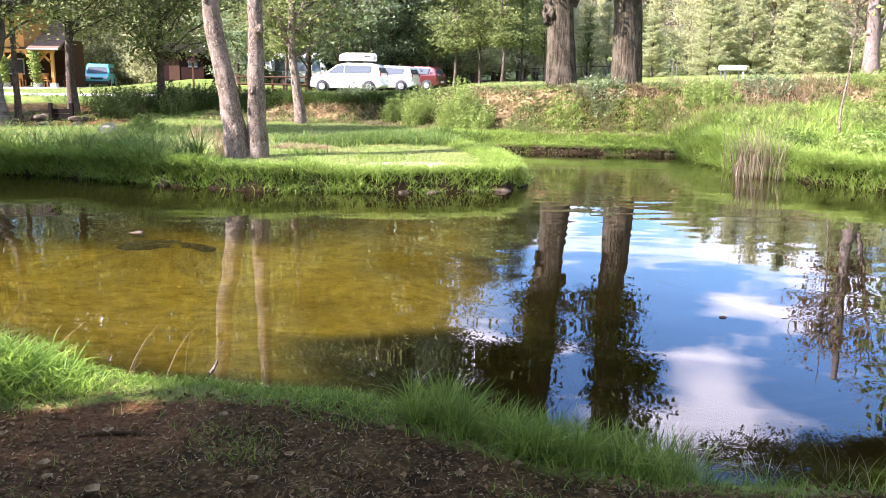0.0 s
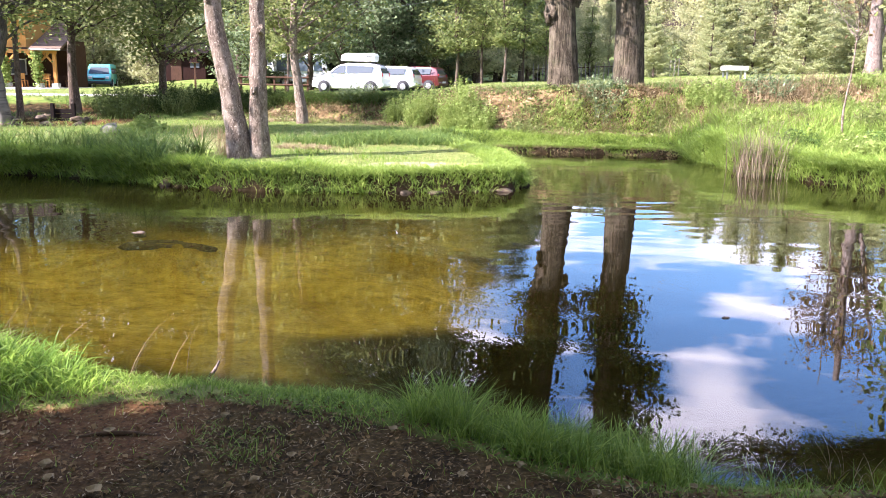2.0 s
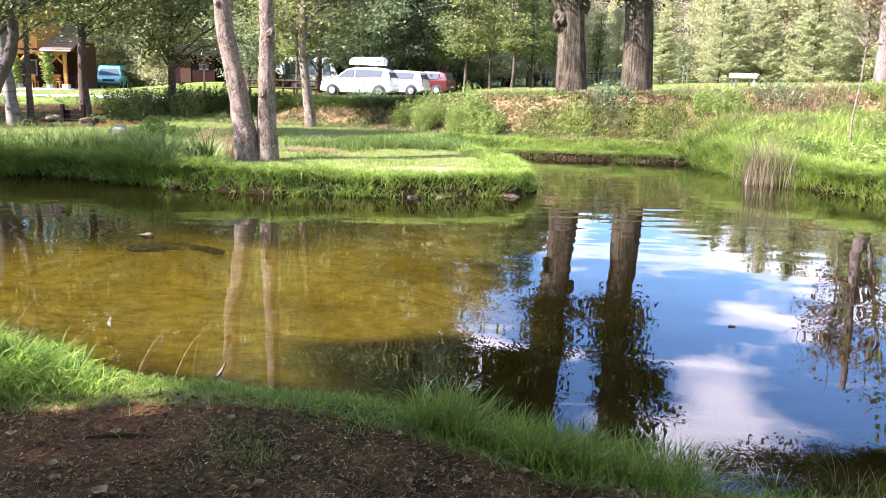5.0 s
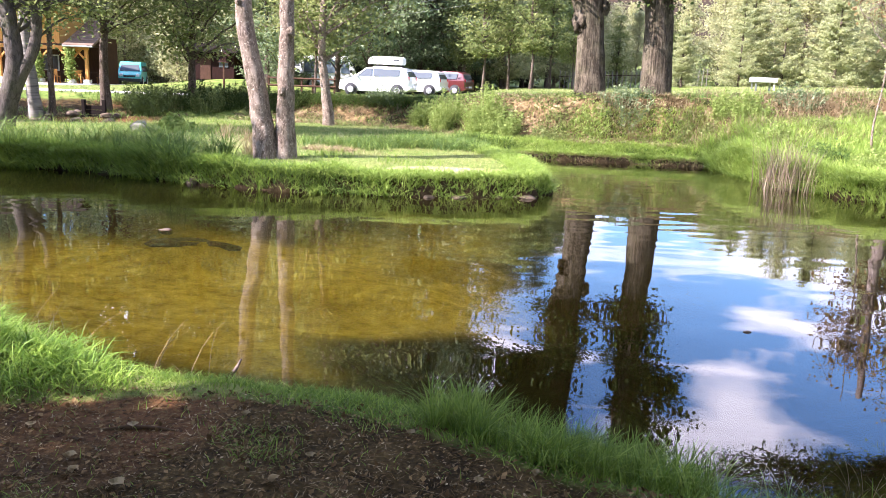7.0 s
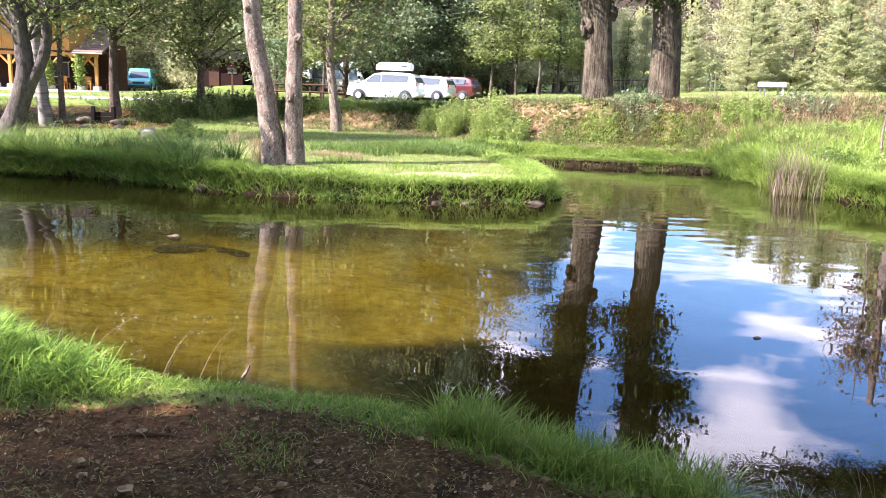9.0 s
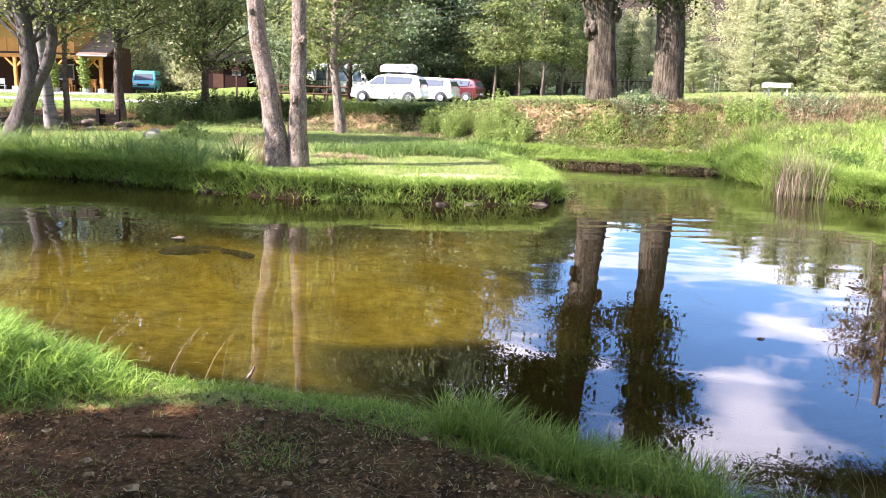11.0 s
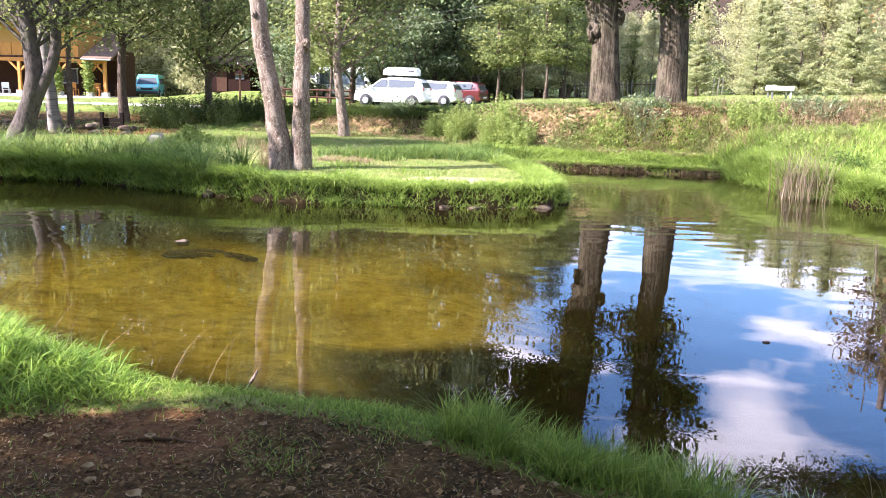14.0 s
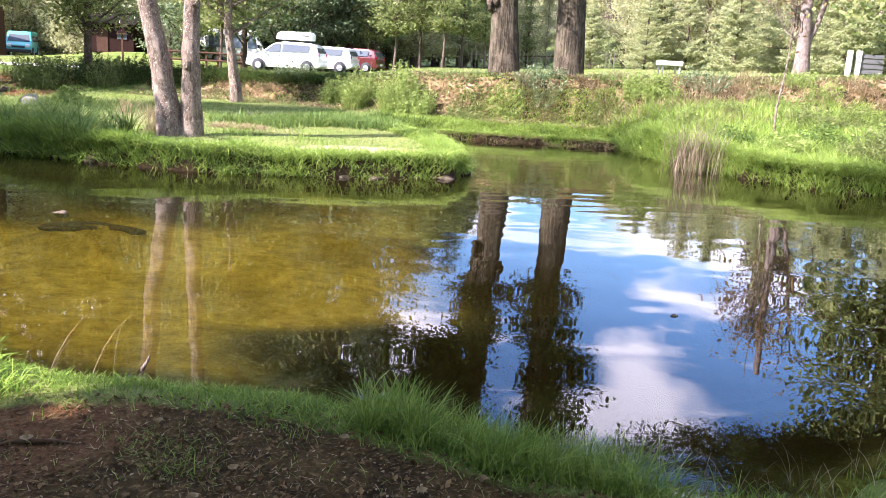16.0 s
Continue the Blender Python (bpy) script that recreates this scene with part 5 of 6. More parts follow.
for n in range(22):
    x = drng.uniform(-16.5, -9.6)
    y = 26.3 + 0.12 * (x + 12) + drng.uniform(-0.3, 1.3)
    k = drng.uniform(0.07, 0.17)
    stone(x, y, float(height(x, y)) + k * 0.3, k * 1.3, k, k * 0.7, 260 + n, "rough stone lining the stream", None, drng.uniform(0, 180))

# leaf litter, twigs and the root on the trodden soil
lit = scatter(grng, 13000, -3.2, 3.2, 1.7, 3.9, lambda x, y: (y < dirt_line(x) + 0.15) * (0.3 + 0.7 * patchy(x, y, 1.9)))
lit[:, 2] += 0.018
crumbs = scatter(grng, 8000, -3.2, 3.2, 1.7, 3.9, lambda x, y: (y < dirt_line(x) + 0.1) * (0.2 + 0.8 * patchy(x, y, 3.3)))
crumbs[:, 2] += 0.014
stuff("bark_crumbs", [leaf_quads(crumbs, 0.010, grng, 1.2, 1.6)], M_GRASS_DRY, "pale crumbs of straw and bark on bare soil", "litter")
stuff("leaf_litter", [leaf_quads(lit, 0.019, grng, 1.6, 1.5)], M_LITTER, "small dead leaves on the trodden soil", "leaves")
chips = scatter(grng, 12000, -3.2, 3.2, 1.7, 3.9, lambda x, y: (y < dirt_line(x) + 0.15) * 0.9 + 0 * x)
chips[:, 2] += 0.012
straws_near = scatter(grng, 9000, -3.2, 3.2, 1.7, 3.9, lambda x, y: (y < dirt_line(x) + 0.1) * (0.15 + 0.85 * smooth((patchy(x, y, 1.4) - 0.4) / 0.3)))
straws_near[:, 2] += 0.014
stuff("straw_litter", [blades(straws_near, 0.018, 0.003, grng, 2.4, 0.1, 2)], M_GRASS_DRY, "flattened straw on the trodden soil", "straw")
stuff("twig_litter", [blades(chips, 0.022, 0.003, grng, 2.4, 0.1, 1)], M_LITTER, "broken twigs and straw on the trodden soil", "twigs")
M_LEAF_TAN = plain("tan_dry_leaf", (0.30, 0.225, 0.115), 0.8, 0, 60, 0.4, 0.4, Specular_IOR_Level=0.1)


def fallen_leaf(x, y, size, turn, label="large curled tan leaf on bare soil"):
    """A lobed leaf, curled at its edges."""
    bm = bmesh.new()
    mid = [bm.verts.new((0, size * (i / 6 - 0.5), 0.004 + 0.012 * math.sin(i))) for i in range(7)]
    wide = [0.02, 0.3, 0.42, 0.46, 0.34, 0.2, 0.02]
    for s in (-1, 1):
        rim = [bm.verts.new((s * size * w * (0.85 if i % 2 else 1.1), size * (i / 6 - 0.5) + 0.01, 0.012 + size * 0.18 * w)) for i, w in enumerate(wide)]
        for i in range(6):
            bm.faces.new((mid[i], mid[i + 1], rim[i + 1], rim[i]))
    me = bpy.data.meshes.new("fallen_leaf")
    bm.to_mesh(me)
    bm.free()
    me.materials.append(M_LEAF_TAN)
    ob = new("fallen_leaf", me)
    ob.matrix_world = pose(x, y, float(height(x, y)) + 0.012, 0, 0, turn)
    return tagged(ob, label, "leaf", "large fallen leaves")


for x, y, s, a in ((-1.32, 2.88, 0.075, 70), (-1.50, 3.46, 0.06, 20), (-1.62, 3.12, 0.06, 100), (-1.55, 3.0, 0.05, 160), (-0.62, 3.2, 0.05, 40), (-0.72, 2.98, 0.05, 130), (0.1, 3.0, 0.05, 15), (0.35, 3.12, 0.045, 80),
                   (-0.2, 3.45, 0.05, 60), (-1.95, 3.4, 0.055, 10), (-1.0, 3.6, 0.045, 90), (0.62, 2.9, 0.05, 140), (1.05, 3.05, 0.05, 30), (-0.35, 2.75, 0.06, 120)):
    fallen_leaf(x, y, s, a)

M_ROOT = wood_mat("earthy_root_bark", (0.05, 0.03, 0.014), (0.11, 0.068, 0.034), 0.9)
root = Tubes()
root.add(bend([(-1.75, 3.42, 0.25), (-1.5, 3.47, 0.298), (-1.28, 3.44, 0.296), (-1.05, 3.37, 0.25)], 12), np.linspace(0.013, 0.005, 12), 8, 0.14, np.random.default_rng(3))
ob = new("tree_root", root.mesh("tree_root"))
ob.data.materials.append(M_ROOT)
tagged(ob, "dark tree root surfacing from the trodden soil", "root")
for a, b in (((-1.50, 5.0, -0.04), (-1.44, 5.05, 0.07)),):
    tw = Tubes()
    tw.add(bend([a, ((a[0] + b[0]) / 2 + 0.02, (a[1] + b[1]) / 2, (a[2] + b[2]) / 2 + 0.02), b], 6), np.linspace(0.018, 0.006, 6), 6)
    ob = new("driftwood_twig", tw.mesh("driftwood_twig"))
    ob.data.materials.append(M_BARK_DARK)
    tagged(ob, "grey broken twig poking out of shallow water", "twig", "twigs in the shallows")

# ---- parked vehicles ----
M_CAR_WHITE = plain("white_car_paint", (0.80, 0.80, 0.80), 0.28, 0, 4, 0.05, 0.02, Coat_Weight=0.6)
M_CAR_SILVER = plain("silver_white_car_paint", (0.72, 0.74, 0.74), 0.28, 0.1, 4, 0.05, 0.02, Coat_Weight=0.6)
M_CAR_RED = plain("red_car_paint", (0.10, 0.020, 0.020), 0.3, 0, 4, 0.1, 0.02, Coat_Weight=0.6)
M_CAR_TEAL = plain("turquoise_van_paint", (0.08, 0.52, 0.55), 0.35, 0, 4, 0.1, 0.02, Coat_Weight=0.4)
M_GLASS_DARK = plain("tinted_window", (0.09, 0.10, 0.105), 0.06, 0, 3, 0.1, 0.0)
M_TYRE = plain("tyre_rubber", (0.025, 0.025, 0.027), 0.85, 0, 40, 0.2, 0.3)
M_RIM = plain("alloy_rim", (0.55, 0.55, 0.57), 0.35, 0.7, 10, 0.1, 0.05)
M_PLASTIC = plain("black_plastic", (0.03, 0.03, 0.03), 0.6, 0, 30, 0.1, 0.1)
M_TAIL = plain("red_tail_lamp", (0.5, 0.02, 0.03), 0.2, 0, 5, 0.1, 0.0)
M_LAMP = plain("clear_headlamp", (0.75, 0.77, 0.8), 0.1, 0, 5, 0.05, 0.0)
M_ROOFBOX = plain("white_roof_box_plastic", (0.78, 0.78, 0.76), 0.4, 0, 6, 0.05, 0.02)


def loft(profile, widths, material, parent, name, bevel=0.03, label=""):
    """A closed side outline (x, z) swept across the width; widths: half width for each corner of the outline."""
    bm = bmesh.new()
    a = [bm.verts.new((x, -w, z)) for (x, z), w in zip(profile, widths)]
    b = [bm.verts.new((x, w, z)) for (x, z), w in zip(profile, widths)]
    bm.faces.new(a)
    bm.faces.new(b[::-1])
    n = len(a)
    for i in range(n):
        bm.faces.new((a[(i + 1) % n], a[i], b[i], b[(i + 1) % n]))
    bmesh.ops.recalc_face_normals(bm, faces=list(bm.faces))
    if bevel:
        bmesh.ops.bevel(bm, geom=list(bm.edges), offset=bevel, segments=3, affect="EDGES", profile=0.6, clamp_overlap=True)
    return part(name, bm, material, parent, label, True)


def pane(corners, parent, name="window", thick=0.012, material=None):
    """A window pane through four corners, with a little thickness outwards."""
    c = [Vector(p) for p in corners]
    nrm = (c[1] - c[0]).cross(c[2] - c[0]).normalized()
    bm = bmesh.new()
    lo = [bm.verts.new(p) for p in c]
    hi = [bm.verts.new(p + nrm * thick) for p in c]
    bm.faces.new(lo[::-1])
    bm.faces.new(hi)
    for i in range(len(c)):
        bm.faces.new((lo[i], lo[(i + 1) % len(c)], hi[(i + 1) % len(c)], hi[i]))
    return part(name, bm, material or M_GLASS_DARK, parent)


def wheel(x, y, r, parent):
    s = 1 if y > 0 else -1
    w = new("wheel")
    w.empty_display_size = 0.05
    w.parent = parent
    w.location = (x, y, r)
    t = rod((0, -0.1, 0), (0, 0.1, 0), r, r, 28)
    bmesh.ops.bevel(t, geom=list(t.edges), offset=0.025, segments=2, affect="EDGES")
    part("tyre", t, M_TYRE, w, "", True)
    rim = rod((0, s * 0.085, 0), (0, s * 0.112, 0), r * 0.62, r * 0.56, 20)
    for i in range(5):
        a = i * 2 * math.pi / 5
        rod((0, s * 0.115, 0), (math.cos(a) * r * 0.55, s * 0.115, math.sin(a) * r * 0.55), 0.03, 0.02, 6, rim)
    part("rim", rim, M_RIM, w)


def hatchback(at, turn, paint, label, roof_box=False, L=3.75, tall=1.5):
    """A small hatchback; its nose points along minus x."""
    c = thing("car", (0, 0, 0), label, "car", "parked cars")
    hl, r = L / 2, 0.29
    k = tall / 1.5
    low = [(-hl, 0.28), (-hl - 0.02, 0.55), (-hl + 0.12, 0.72), (-hl + 0.85, 0.93 * k), (hl - 0.05, 0.98 * k), (hl, 0.75), (hl - 0.02, 0.3), (hl - 0.3, 0.2), (-hl + 0.3, 0.2)]
    loft(low, [0.70, 0.76, 0.78, 0.82, 0.82, 0.80, 0.76, 0.74, 0.72], paint, c, "body", 0.06)
    cab = [(-hl + 0.75, 0.90 * k), (-hl + 1.45, 1.40 * k), (-hl + 2.0, tall), (hl - 0.55, tall - 0.02), (hl - 0.2, 1.36 * k), (hl - 0.02, 0.93 * k)]
    cw = [0.78, 0.64, 0.60, 0.60, 0.63, 0.79]
    loft(cab, cw, paint, c, "cabin", 0.05)
    for s in (-1, 1):
        def side(x, z):
            f = (z - 0.93 * k) / (tall - 0.93 * k)
            return (x, s * (0.805 - 0.175 * f), z)
        front = [side(-hl + 1.02, 0.98 * k), side(-hl + 1.85, 0.98 * k), side(-hl + 1.85, 1.38 * k), side(-hl + 1.5, 1.36 * k)]
        back = [side(-hl + 1.93, 0.98 * k), side(hl - 0.55, 1.02 * k), side(hl - 0.5, 1.34 * k), side(-hl + 1.93, 1.38 * k)]
        for q in (front, back):
            pane(q if s < 0 else q[::-1], c, "side_window", 0.02)
        mir = box(-hl + 1.0, s * 0.9, 1.0 * k, 0.12, 0.16, 0.12, 0.03)
        part("wing_mirror", mir, paint, c, "", True)
        part("door_handle", box(-hl + 1.75, s * 0.835, 0.86 * k, 0.16, 0.03, 0.03, 0.008), paint, c)
        part("tail_lamp", box(hl - 0.05, s * 0.66, 0.92 * k, 0.08, 0.13, 0.2, 0.03), M_TAIL, c)
        part("headlamp", box(-hl + 0.16, s * 0.60, 0.70, 0.30, 0.24, 0.12, 0.04), M_LAMP, c)
        for x in (-hl + 0.68, hl - 0.62):
            arch = rod((x, s * 0.72, r), (x, s * 0.826, r), r + 0.05, r + 0.05, 24)
            part("wheel_arch", arch, M_PLASTIC, c)
            wheel(x, s * 0.76, r, c)
    pane([(hl - 0.235, -0.56, 1.34 * k), (hl - 0.05, -0.66, 1.0 * k), (hl - 0.05, 0.66, 1.0 * k), (hl - 0.235, 0.56, 1.34 * k)], c, "rear_window", 0.03)
    pane([(-hl + 0.86, -0.66, 0.98 * k), (-hl + 1.43, -0.57, 1.37 * k), (-hl + 1.43, 0.57, 1.37 * k), (-hl + 0.86, 0.66, 0.98 * k)][::-1], c, "windscreen", 0.03)
    part("bumper", box(hl - 0.02, 0, 0.42, 0.14, 1.5, 0.2, 0.05), paint, c, "", True)
    part("number_plate", box(hl + 0.055, 0, 0.5, 0.02, 0.5, 0.11, 0.004), M_LAMP, c)
    part("bumper", box(-hl + 0.02, 0, 0.36, 0.14, 1.44, 0.2, 0.05), M_PLASTIC if not roof_box else paint, c, "", True)
    if roof_box:
        for x in (-hl + 2.0, hl - 0.85):
            part("roof_bar", box(x, 0, tall + 0.04, 0.06, 1.1, 0.06, 0.012), M_PLASTIC, c)
        bx = [(-hl + 1.45, tall + 0.12), (-hl + 1.5, tall + 0.4), (-hl + 1.75, tall + 0.52), (hl - 0.62, tall + 0.52), (hl - 0.52, tall + 0.4), (hl - 0.55, tall + 0.1)]
        rb = loft(bx, [0.34, 0.36, 0.33, 0.33, 0.36, 0.36], M_ROOFBOX, c, "roof_box", 0.05, "white plastic roof box")
        part("maker_mark", box(hl - 0.85, -0.355, tall + 0.34, 0.36, 0.03, 0.06, 0.004), M_PLASTIC, rb)
    c.matrix_world = pose(*at, 0, 0, turn)
    return c


def gz(x, y):
    return float(height(x, y))


hatchback((-5.0, 44.6, gz(-5, 44.6)), -13, M_CAR_WHITE, "white hatchback with long white roof box, parked", True, 3.9, 1.52)
hatchback((-3.3, 47.3, gz(-3.3, 47.3)), -16, M_CAR_SILVER, "silver-white hatchback parked behind weeds", False, 3.7, 1.4)
hatchback((-1.85, 49.8, gz(-1.85, 49.8)), -20, M_CAR_RED, "red hatchback parked under the trees", False, 3.7, 1.4)


def van(at, turn, paint, label, L=4.3, tall=1.9, name="van"):
    c = thing(name, (0, 0, 0), label, "van", "parked vans")
    hl = L / 2
    body = [(-hl, 0.3), (-hl - 0.02, 0.8), (-hl + 0.3, 1.0), (-hl + 0.85, tall - 0.12), (-hl + 1.1, tall), (hl - 0.1, tall), (hl, tall - 0.2), (hl, 0.3)]
    loft(body, [0.76, 0.82, 0.83, 0.74, 0.72, 0.72, 0.76, 0.82], paint, c, "body", 0.07)
    pane([(-hl + 0.33, -0.7, 1.08), (-hl + 0.74, -0.62, tall - 0.22), (-hl + 0.74, 0.62, tall - 0.22), (-hl + 0.33, 0.7, 1.08)][::-1], c, "windscreen", 0.04)
    for s in (-1, 1):
        for x0, x1 in ((-hl + 0.75, -hl + 1.4), (-hl + 1.55, hl - 1.5), (hl - 1.4, hl - 0.25)):
            q = [(x0, s * 0.83, 1.05), (x1, s * 0.83, 1.05), (x1, s * 0.765, tall - 0.3), (max(x0, -hl + 0.95), s * 0.765, tall - 0.3)]
            pane(q if s < 0 else q[::-1], c, "side_window", 0.025)
        part("headlamp", box(-hl + 0.0, s * 0.58, 0.78, 0.10, 0.26, 0.2, 0.04), M_LAMP, c)
        part("wing_mirror", box(-hl + 0.62, s * 0.95, 1.2, 0.1, 0.18, 0.22, 0.03), M_PLASTIC, c)
        for x in (-hl + 0.75, hl - 0.85):
            part("wheel_arch", rod((x, s * 0.74, 0.32), (x, s * 0.845, 0.32), 0.38, 0.38, 24), M_PLASTIC, c)
            wheel(x, s * 0.78, 0.32, c)
    part("bumper", box(-hl - 0.02, 0, 0.42, 0.16, 1.6, 0.24, 0.05), M_PLASTIC, c, "", True)
    part("grille", box(-hl - 0.03, 0, 0.7, 0.04, 0.8, 0.14, 0.01), M_PLASTIC, c)
    c.matrix_world = pose(*at, 0, 0, turn)
    return c


van((-25.7, 62.5, gz(-25.7, 62.5) - 0.02), 105, M_CAR_TEAL, "turquoise van parked beside the house", 4.2, 1.75)
van((-9.4, 57.2, gz(-9.4, 57.2)), 165, M_CAR_WHITE, "white camper van parked among the trees", 4.4, 2.2)
van((-13.4, 59.5, gz(-13.4, 59.5)), 112, M_CAR_WHITE, "white camper van parked among the trees", 4.4, 2.1)

# ---- the house with the timber porch ----
M_TIMBER = wood_mat("orange_timber", (0.48, 0.20, 0.05), (0.62, 0.30, 0.09))
M_OCHRE = plain("ochre_render", (0.48, 0.26, 0.07), 0.85, 0, 8, 0.2, 0.4)
M_DARKWOOD = wood_mat("dark_brown_boards", (0.05, 0.025, 0.016), (0.10, 0.05, 0.03))
M_TILE = plain("clay_roof_tile", (0.17, 0.115, 0.08), 0.85, 0, 10, 0.35, 0.5, Specular_IOR_Level=0.15)
M_OLD_TILE = plain("old_dark_roof_tile", (0.02, 0.013, 0.010), 0.9, 0, 10, 0.35, 0.5, Specular_IOR_Level=0.1)
M_HUT_ROOF = plain("dark_roofing_felt", (0.014, 0.010, 0.008), 0.9, 0, 12, 0.3, 0.4, Specular_IOR_Level=0.1)
M_PLINTH = plain("pale_concrete", (0.55, 0.52, 0.48), 0.85, 0, 14, 0.2, 0.4)
M_WHITE = plain("white_paint", (0.62, 0.62, 0.60), 0.55, 0, 14, 0.1, 0.15)
M_GREY_STEEL = plain("galvanised_steel", (0.35, 0.36, 0.37), 0.45, 0.8, 20, 0.2, 0.1)
M_REDWOOD = wood_mat("red_brown_boards", (0.014, 0.005, 0.003), (0.03, 0.010, 0.006))

HX, HY = -33.7, 54.0
HZ = gz(-27, 54.5)
house = thing("house", (HX, HY, HZ), "ochre house with orange timber porch and clay roof", "house")
W = 8.6
part("floor_slab", box(0, 2.2, 0.02, 2 * W + 0.6, 5.2, 0.2, 0.02), M_PLINTH, house)
part("back_wall", box(0, 4.3, 1.6, 2 * W, 0.3, 3.2, 0.01), M_DARKWOOD, house)
part("side_wall", box(W - 0.15, 3.1, 1.6, 0.3, 2.1, 3.2, 0.01), M_DARKWOOD, house)
part("side_wall", box(-W + 0.15, 3.1, 1.6, 0.3, 2.1, 3.2, 0.01), M_OCHRE, house)
part("porch_ceiling", box(0, 2.1, 2.62, 2 * W, 4.2, 0.1, 0.01), M_DARKWOOD, house)
part("porch_beam", box(0, 0, 2.42, 2 * W, 0.2, 0.24, 0.02), M_TIMBER, house)
for x in (-9.2, -5.2, -1.4, 2.65, 5.3, 7.4, 8.45):
    p = part("porch_post", box(x, 0, 1.2, 0.2, 0.2, 2.2, 0.02), M_TIMBER, house)
    part("post_base", box(x, 0, 0.26, 0.42, 0.42, 0.3, 0.02), M_PLINTH, p)
    for s in (-1, 1):
        if abs(x + s * 0.6) < W:
            rot = Matrix.Rotation(s * radians(45), 4, "Y")
            part("brace", box(x + s * 0.36, 0, 1.98, 0.12, 0.12, 0.98, 0.01, rot), M_TIMBER, p)
# upper storey, boarded balcony front and roofs
part("upper_wall", box(-1.0, 2.0, 4.0, 2 * W - 2.0, 3.6, 2.6, 0.02), M_OCHRE, house, "ochre-rendered upper wall")
for n in range(20):
    part("balcony_board", box(-W + 0.45 + n * 0.76, 0.14, 3.1, 0.72, 0.04, 0.86, 0.008), M_TIMBER, house)
slope = Matrix.Rotation(radians(24), 4, "X")
part("porch_roof", box(W - 0.45, 1.5, 3.45, 2.0, 4.4, 0.1, 0.01, slope), M_TILE, house)
for r in range(11):
    part("tile_course", box(W - 0.45, -0.45 + r * 0.36, 2.66 + r * 0.162, 2.0, 0.40, 0.05, 0.015, Matrix.Rotation(radians(21), 4, "X")), M_TILE, house)
part("gutter", rod((W - 1.45, -0.62, 2.52), (W + 0.55, -0.62, 2.52), 0.06), M_GREY_STEEL, house)
for s in (-1, 1):
    part("main_roof", box(-1.0, 2.0 + s * 1.6, 5.9, 2 * W - 1.0, 4.0, 0.14, 0.02, Matrix.Rotation(radians(-s * 34), 4, "X")), M_OLD_TILE, house)
for x in (-3.6, 0.4, 4.4):
    w_ = part("upper_window", box(x, 0.19, 4.3, 0.95, 0.06, 1.1, 0.01), M_WHITE, house)
    for s in (-1, 1):
        part("window_pane", box(x + s * 0.22, 0.15, 4.3, 0.36, 0.03, 0.94, 0.004), M_GLASS_DARK, w_)
door = part("door", box(7.9, 4.13, 1.1, 0.95, 0.06, 2.05, 0.01), M_REDWOOD, house)
part("handle", rod((8.25, 4.05, 1.1), (8.15, 4.05, 1.1), 0.015), M_GREY_STEEL, door)
for x in (-2.6, 1.9, 3.9):
    w_ = part("porch_window", box(x, 4.13, 1.45, 1.3, 0.06, 1.1, 0.01), M_WHITE, house)
    part("window_pane", box(x, 4.08, 1.45, 1.12, 0.03, 0.92, 0.004), M_GLASS_DARK, w_)


def creeper(x, y, z0, z1, seed, label):
    rng = np.random.default_rng(seed)
    t = thing("creeper", (x, y, z0), label, "climbing plant", "creepers on the porch")
    n = 900
    p = np.stack([rng.normal(0, 0.17, n), rng.normal(0, 0.14, n), rng.uniform(0, 1, n) ** 0.7 * (z1 - z0)], 1)
    tagged(child("foliage", mesh_np("foliage", *leaf_quads(p, 0.12, rng)), M_LEAF_WEED, t), kind="stuff")
    st = Tubes()
    st.add(bend([(0, 0, 0), (0.06, 0, 0.9), (-0.04, 0, z1 - z0)], 8), np.linspace(0.02, 0.006, 8), 5)
    child("stem", st.mesh("stem"), M_BARK_DARK, t)


creeper(HX + 7.4, HY - 0.18, HZ + 0.1, HZ + 2.4, 301, "green creeper climbing a porch post")
creeper(HX + 5.3, HY - 0.18, HZ + 0.1, HZ + 2.1, 302, "yellow-green creeper climbing a porch post")


def table(x, y, z, label, material):
    t = thing("garden_table", (x, y, z), label, "table", "porch tables")
    part("tabletop", box(0, 0, 0.73, 1.5, 0.75, 0.05, 0.01), material, t)
    for sx in (-0.65, 0.65):
        for sy in (-0.3, 0.3):
            part("leg", box(sx, sy, 0.355, 0.07, 0.07, 0.71, 0.006), material, t)


def chair(x, y, z, turn, label, material):
    c = thing("garden_chair", (0, 0, 0), label, "chair", "porch chairs")
    part("seat", box(0, 0, 0.44, 0.44, 0.42, 0.04, 0.01), material, c)
    part("backrest", box(0, 0.2, 0.72, 0.44, 0.04, 0.36, 0.01), material, c)
    for sx in (-0.19, 0.19):
        part("leg", box(sx, -0.18, 0.21, 0.045, 0.045, 0.42, 0.004), material, c)
        part("leg", box(sx, 0.19, 0.45, 0.045, 0.045, 0.9, 0.004), material, c)
    c.matrix_world = pose(x, y, z, 0, 0, turn)


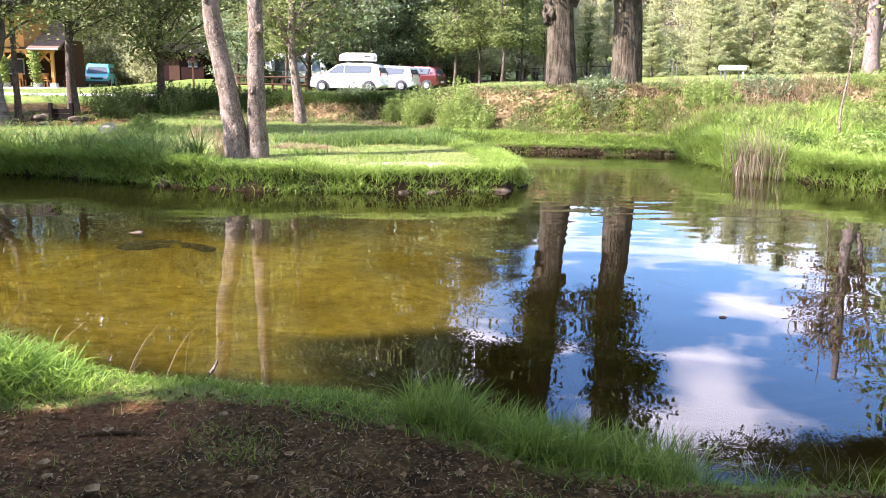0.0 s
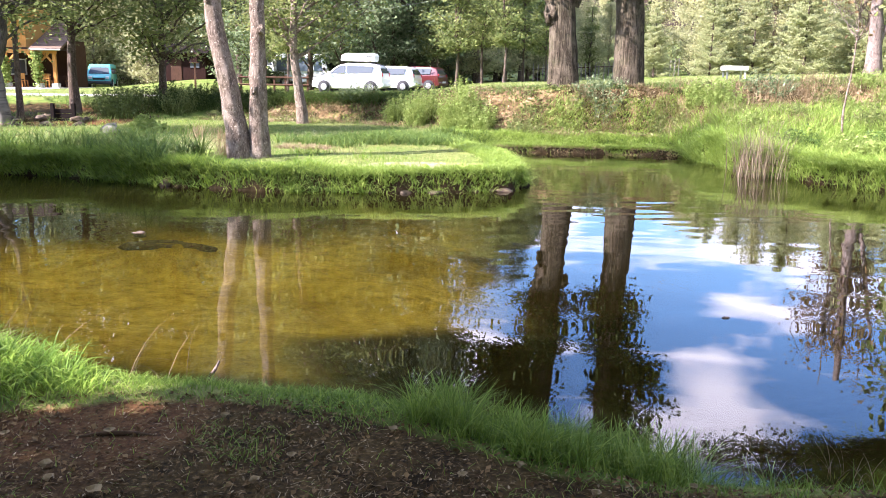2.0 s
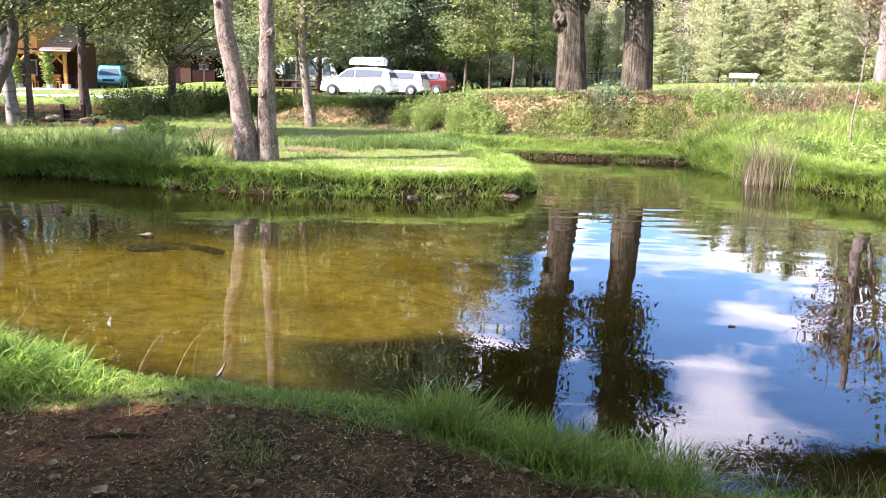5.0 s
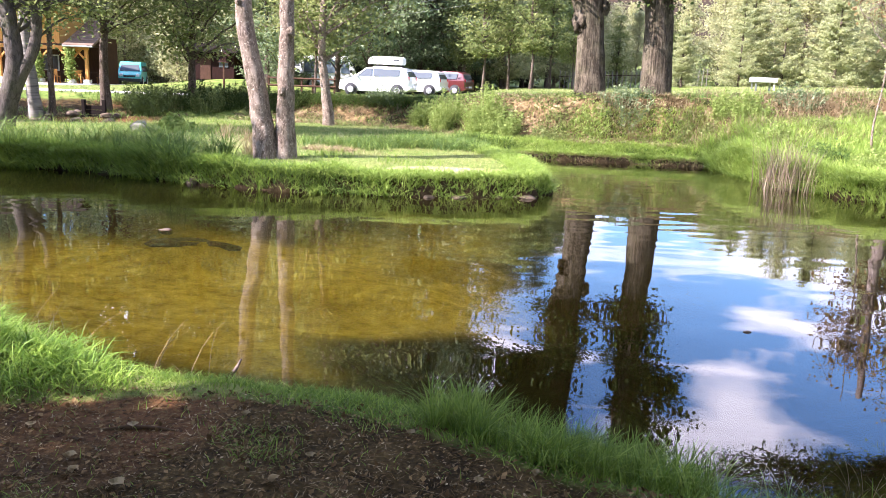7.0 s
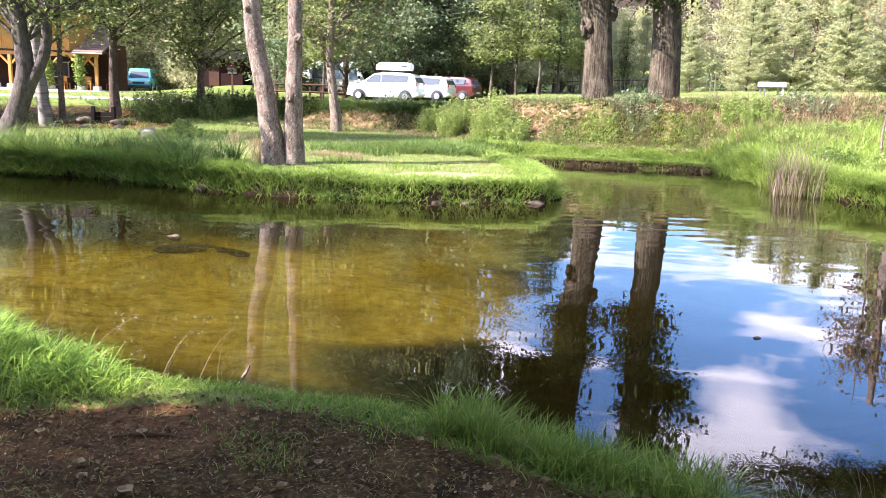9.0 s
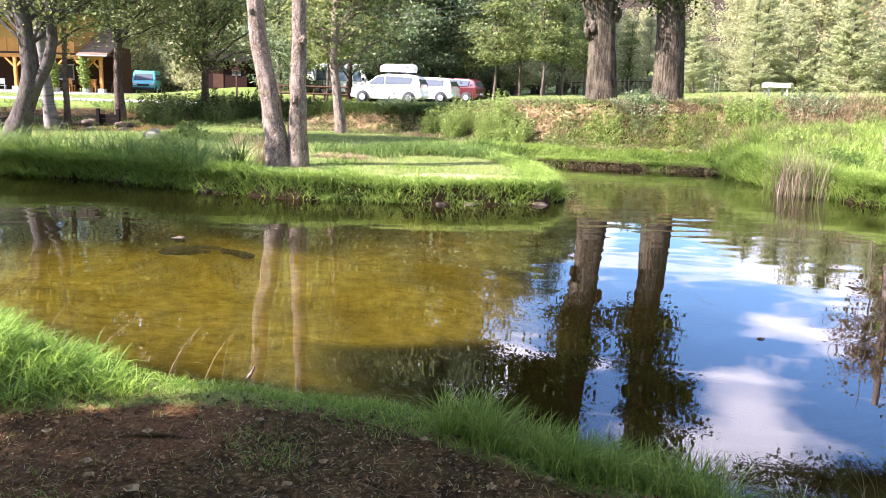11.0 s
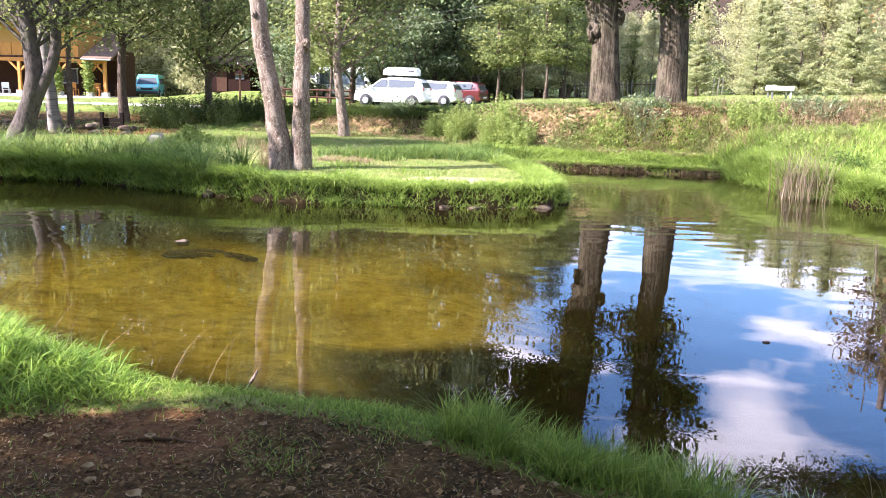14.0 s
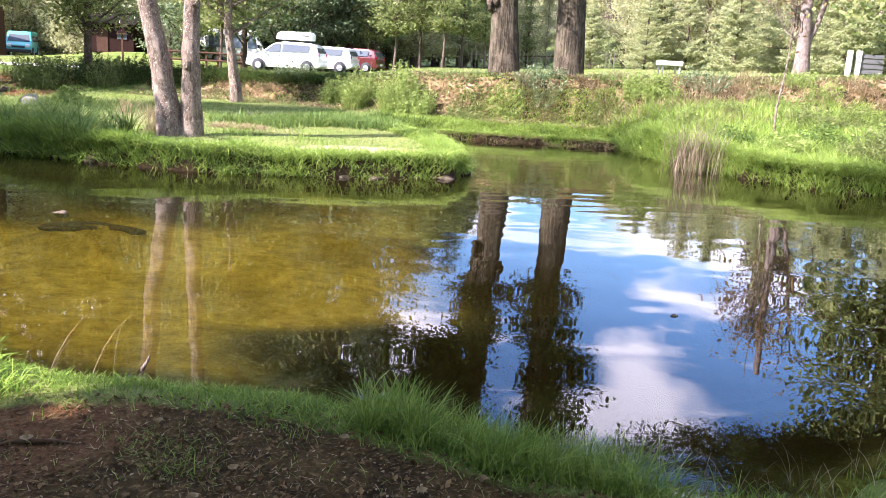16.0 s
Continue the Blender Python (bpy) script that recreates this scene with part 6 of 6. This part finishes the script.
FZ = HZ + 0.12
for x, y in ((HX + 6.4, HY + 1.4), (HX + 4.2, HY + 2.2), (HX + 7.9, HY + 1.6)):
    table(x, y, FZ, "dark wooden table on the shaded porch", M_DARKWOOD)
    chair(x - 0.4, y - 0.75, FZ, 180, "wooden chair at a porch table", M_TIMBER)
    chair(x + 0.4, y + 0.75, FZ, 0, "wooden chair at a porch table", M_TIMBER)
for x, y, a in ((HX + 1.6, HY - 1.2, 160), (HX + 2.3, HY - 1.1, 200), (HX + 0.9, HY - 1.0, 170), (HX + 1.5, HY - 2.0, 20)):
    chair(x, y, gz(x, y), a, "white garden chair outside the porch", M_WHITE)

# ---- hut, posts, fences, wires ----
sluice = thing("sluice", (-12.35, 26.75, gz(-12.35, 26.75)), "dark weathered sluice boards between two posts in the ditch", "sluice")
for x in (-0.34, 0.34):
    part("post", box(x, 0, 0.2, 0.11, 0.11, 0.75, 0.012), M_HUT_ROOF, sluice)
for n in range(3):
    part("board", box(0, 0.05, 0.02 + n * 0.15, 0.62, 0.05, 0.135, 0.006), M_HUT_ROOF, sluice)
hut = thing("hut", (-19.6, 64.0, gz(-19.6, 64.0)), "dark red-brown wooden hut at the wood edge", "hut")
part("wall", box(0, 0, 1.1, 3.2, 2.6, 2.2, 0.02), M_REDWOOD, hut)
for s in (-1, 1):
    part("roof", box(0, s * 0.85, 2.42, 3.8, 2.0, 0.08, 0.01, Matrix.Rotation(radians(-s * 22), 4, "X")), M_HUT_ROOF, hut)
part("door", box(-0.6, -1.32, 0.95, 0.8, 0.05, 1.8, 0.01), M_DARKWOOD, hut)
part("window", box(0.8, -1.32, 1.3, 0.7, 0.05, 0.6, 0.01), M_GLASS_DARK, hut)

bird = thing("bird_feeder", (-13.5, 45.0, gz(-13.5, 45)), "dark wooden bird feeder on a post", "bird feeder")
part("post", box(0, 0, 0.75, 0.09, 0.09, 1.5, 0.01), M_DARKWOOD, bird)
part("tray", box(0, 0, 1.5, 0.5, 0.4, 0.05, 0.01), M_DARKWOOD, bird)
part("house_box", box(0, 0, 1.68, 0.36, 0.3, 0.3, 0.01), M_REDWOOD, bird)
for s in (-1, 1):
    part("roof", box(s * 0.16, 0, 1.92, 0.42, 0.46, 0.03, 0.005, Matrix.Rotation(radians(s * 30), 4, "Y")), M_DARKWOOD, bird)

rail = thing("rail_fence", (0, 0, 0), "low dark wooden rail fence beside the parked cars", "fence")
for n in range(7):
    x = -11.4 + n * 0.62
    part("post", box(x, 46.5, gz(x, 46.5) + 0.45, 0.1, 0.1, 1.0, 0.01), M_DARKWOOD, rail)
for z in (0.4, 0.8):
    a, b = (-11.5, 46.44, gz(-11.5, 46.5) + z), (-7.6, 46.44, gz(-7.6, 46.5) + z)
    part("rail", rod(a, b, 0.05, 0.05, 8), M_DARKWOOD, rail)

paling = thing("paling_fence", (0, 0, 0), "weathered grey paling fence before the wood", "fence")
me = None
prng = random.Random(5)
for n in range(34):
    x = 6.0 + n * 0.3
    y = 57.0
    if me is None:
        first = part("slat", box(0, 0, 0.6, 0.06, 0.03, 1.2, 0.008), wood_mat("grey_paling", (0.15, 0.135, 0.11), (0.26, 0.235, 0.20)), paling)
        me = first.data
        first.location = (x, y, gz(x, y))
    else:
        o = new("slat", me)
        o.parent = paling
        o.location = (x, y, gz(x, y) - prng.random() * 0.1)
        o.rotation_euler = (0, radians(prng.uniform(-4, 4)), 0)
part("rail", rod((5.9, 57.05, gz(6, 57) + 0.8), (16.1, 57.05, gz(16, 57) + 0.8), 0.03), M_DARKWOOD, paling)

wt = thing("garden_table", (12.45, 36.0, gz(12.45, 36)), "low white table standing on the lawn", "table")
part("tabletop", box(0, 0, 0.46, 0.98, 0.7, 0.2, 0.03), M_WHITE, wt)
for sx in (-0.42, 0.42):
    for sy in (-0.26, 0.26):
        part("leg", box(sx * 0.9, sy, 0.18, 0.07, 0.07, 0.38, 0.008), M_GREY_STEEL if sx < 0 else M_WHITE, wt)

M_GATE = plain("weathered_grey_boards", (0.15, 0.15, 0.15), 0.7, 0, 12, 0.3, 0.3)
gate = thing("gate", (18.55, 32.0, gz(18.55, 32)), "weathered grey gate between two pale posts", "gate")
for x in (-0.28, 0.1):
    part("gate_post", box(x, 0, 0.45, 0.17, 0.17, 1.15, 0.02), M_PLINTH, gate)
part("gate_panel", box(0.68, 0, 0.5, 0.95, 0.05, 0.8, 0.01), M_GATE, gate)
for n in range(4):
    part("gate_slat", box(0.68, -0.035, 0.2 + n * 0.2, 0.92, 0.02, 0.09, 0.005), M_GATE, gate)

M_WIRE = plain("grey_cable", (0.16, 0.16, 0.16), 0.5, 0.3)
for dz in (0.0, 0.45):
    wire = Tubes()
    wire.add(bend([(-7, 40, 4.3 + dz), (-2.4, 40, 5.1 + dz), (3.0, 40, 6.08 + dz), (14, 40, 8.6 + dz), (30, 40, 12.8 + dz)], 30), np.full(30, 0.005), 6)
    ob = new("overhead_wire", wire.mesh("overhead_wire"))
    ob.data.materials.append(M_WIRE)
    tagged(ob, "thin grey overhead wire above the lane", "wire", "overhead wires")
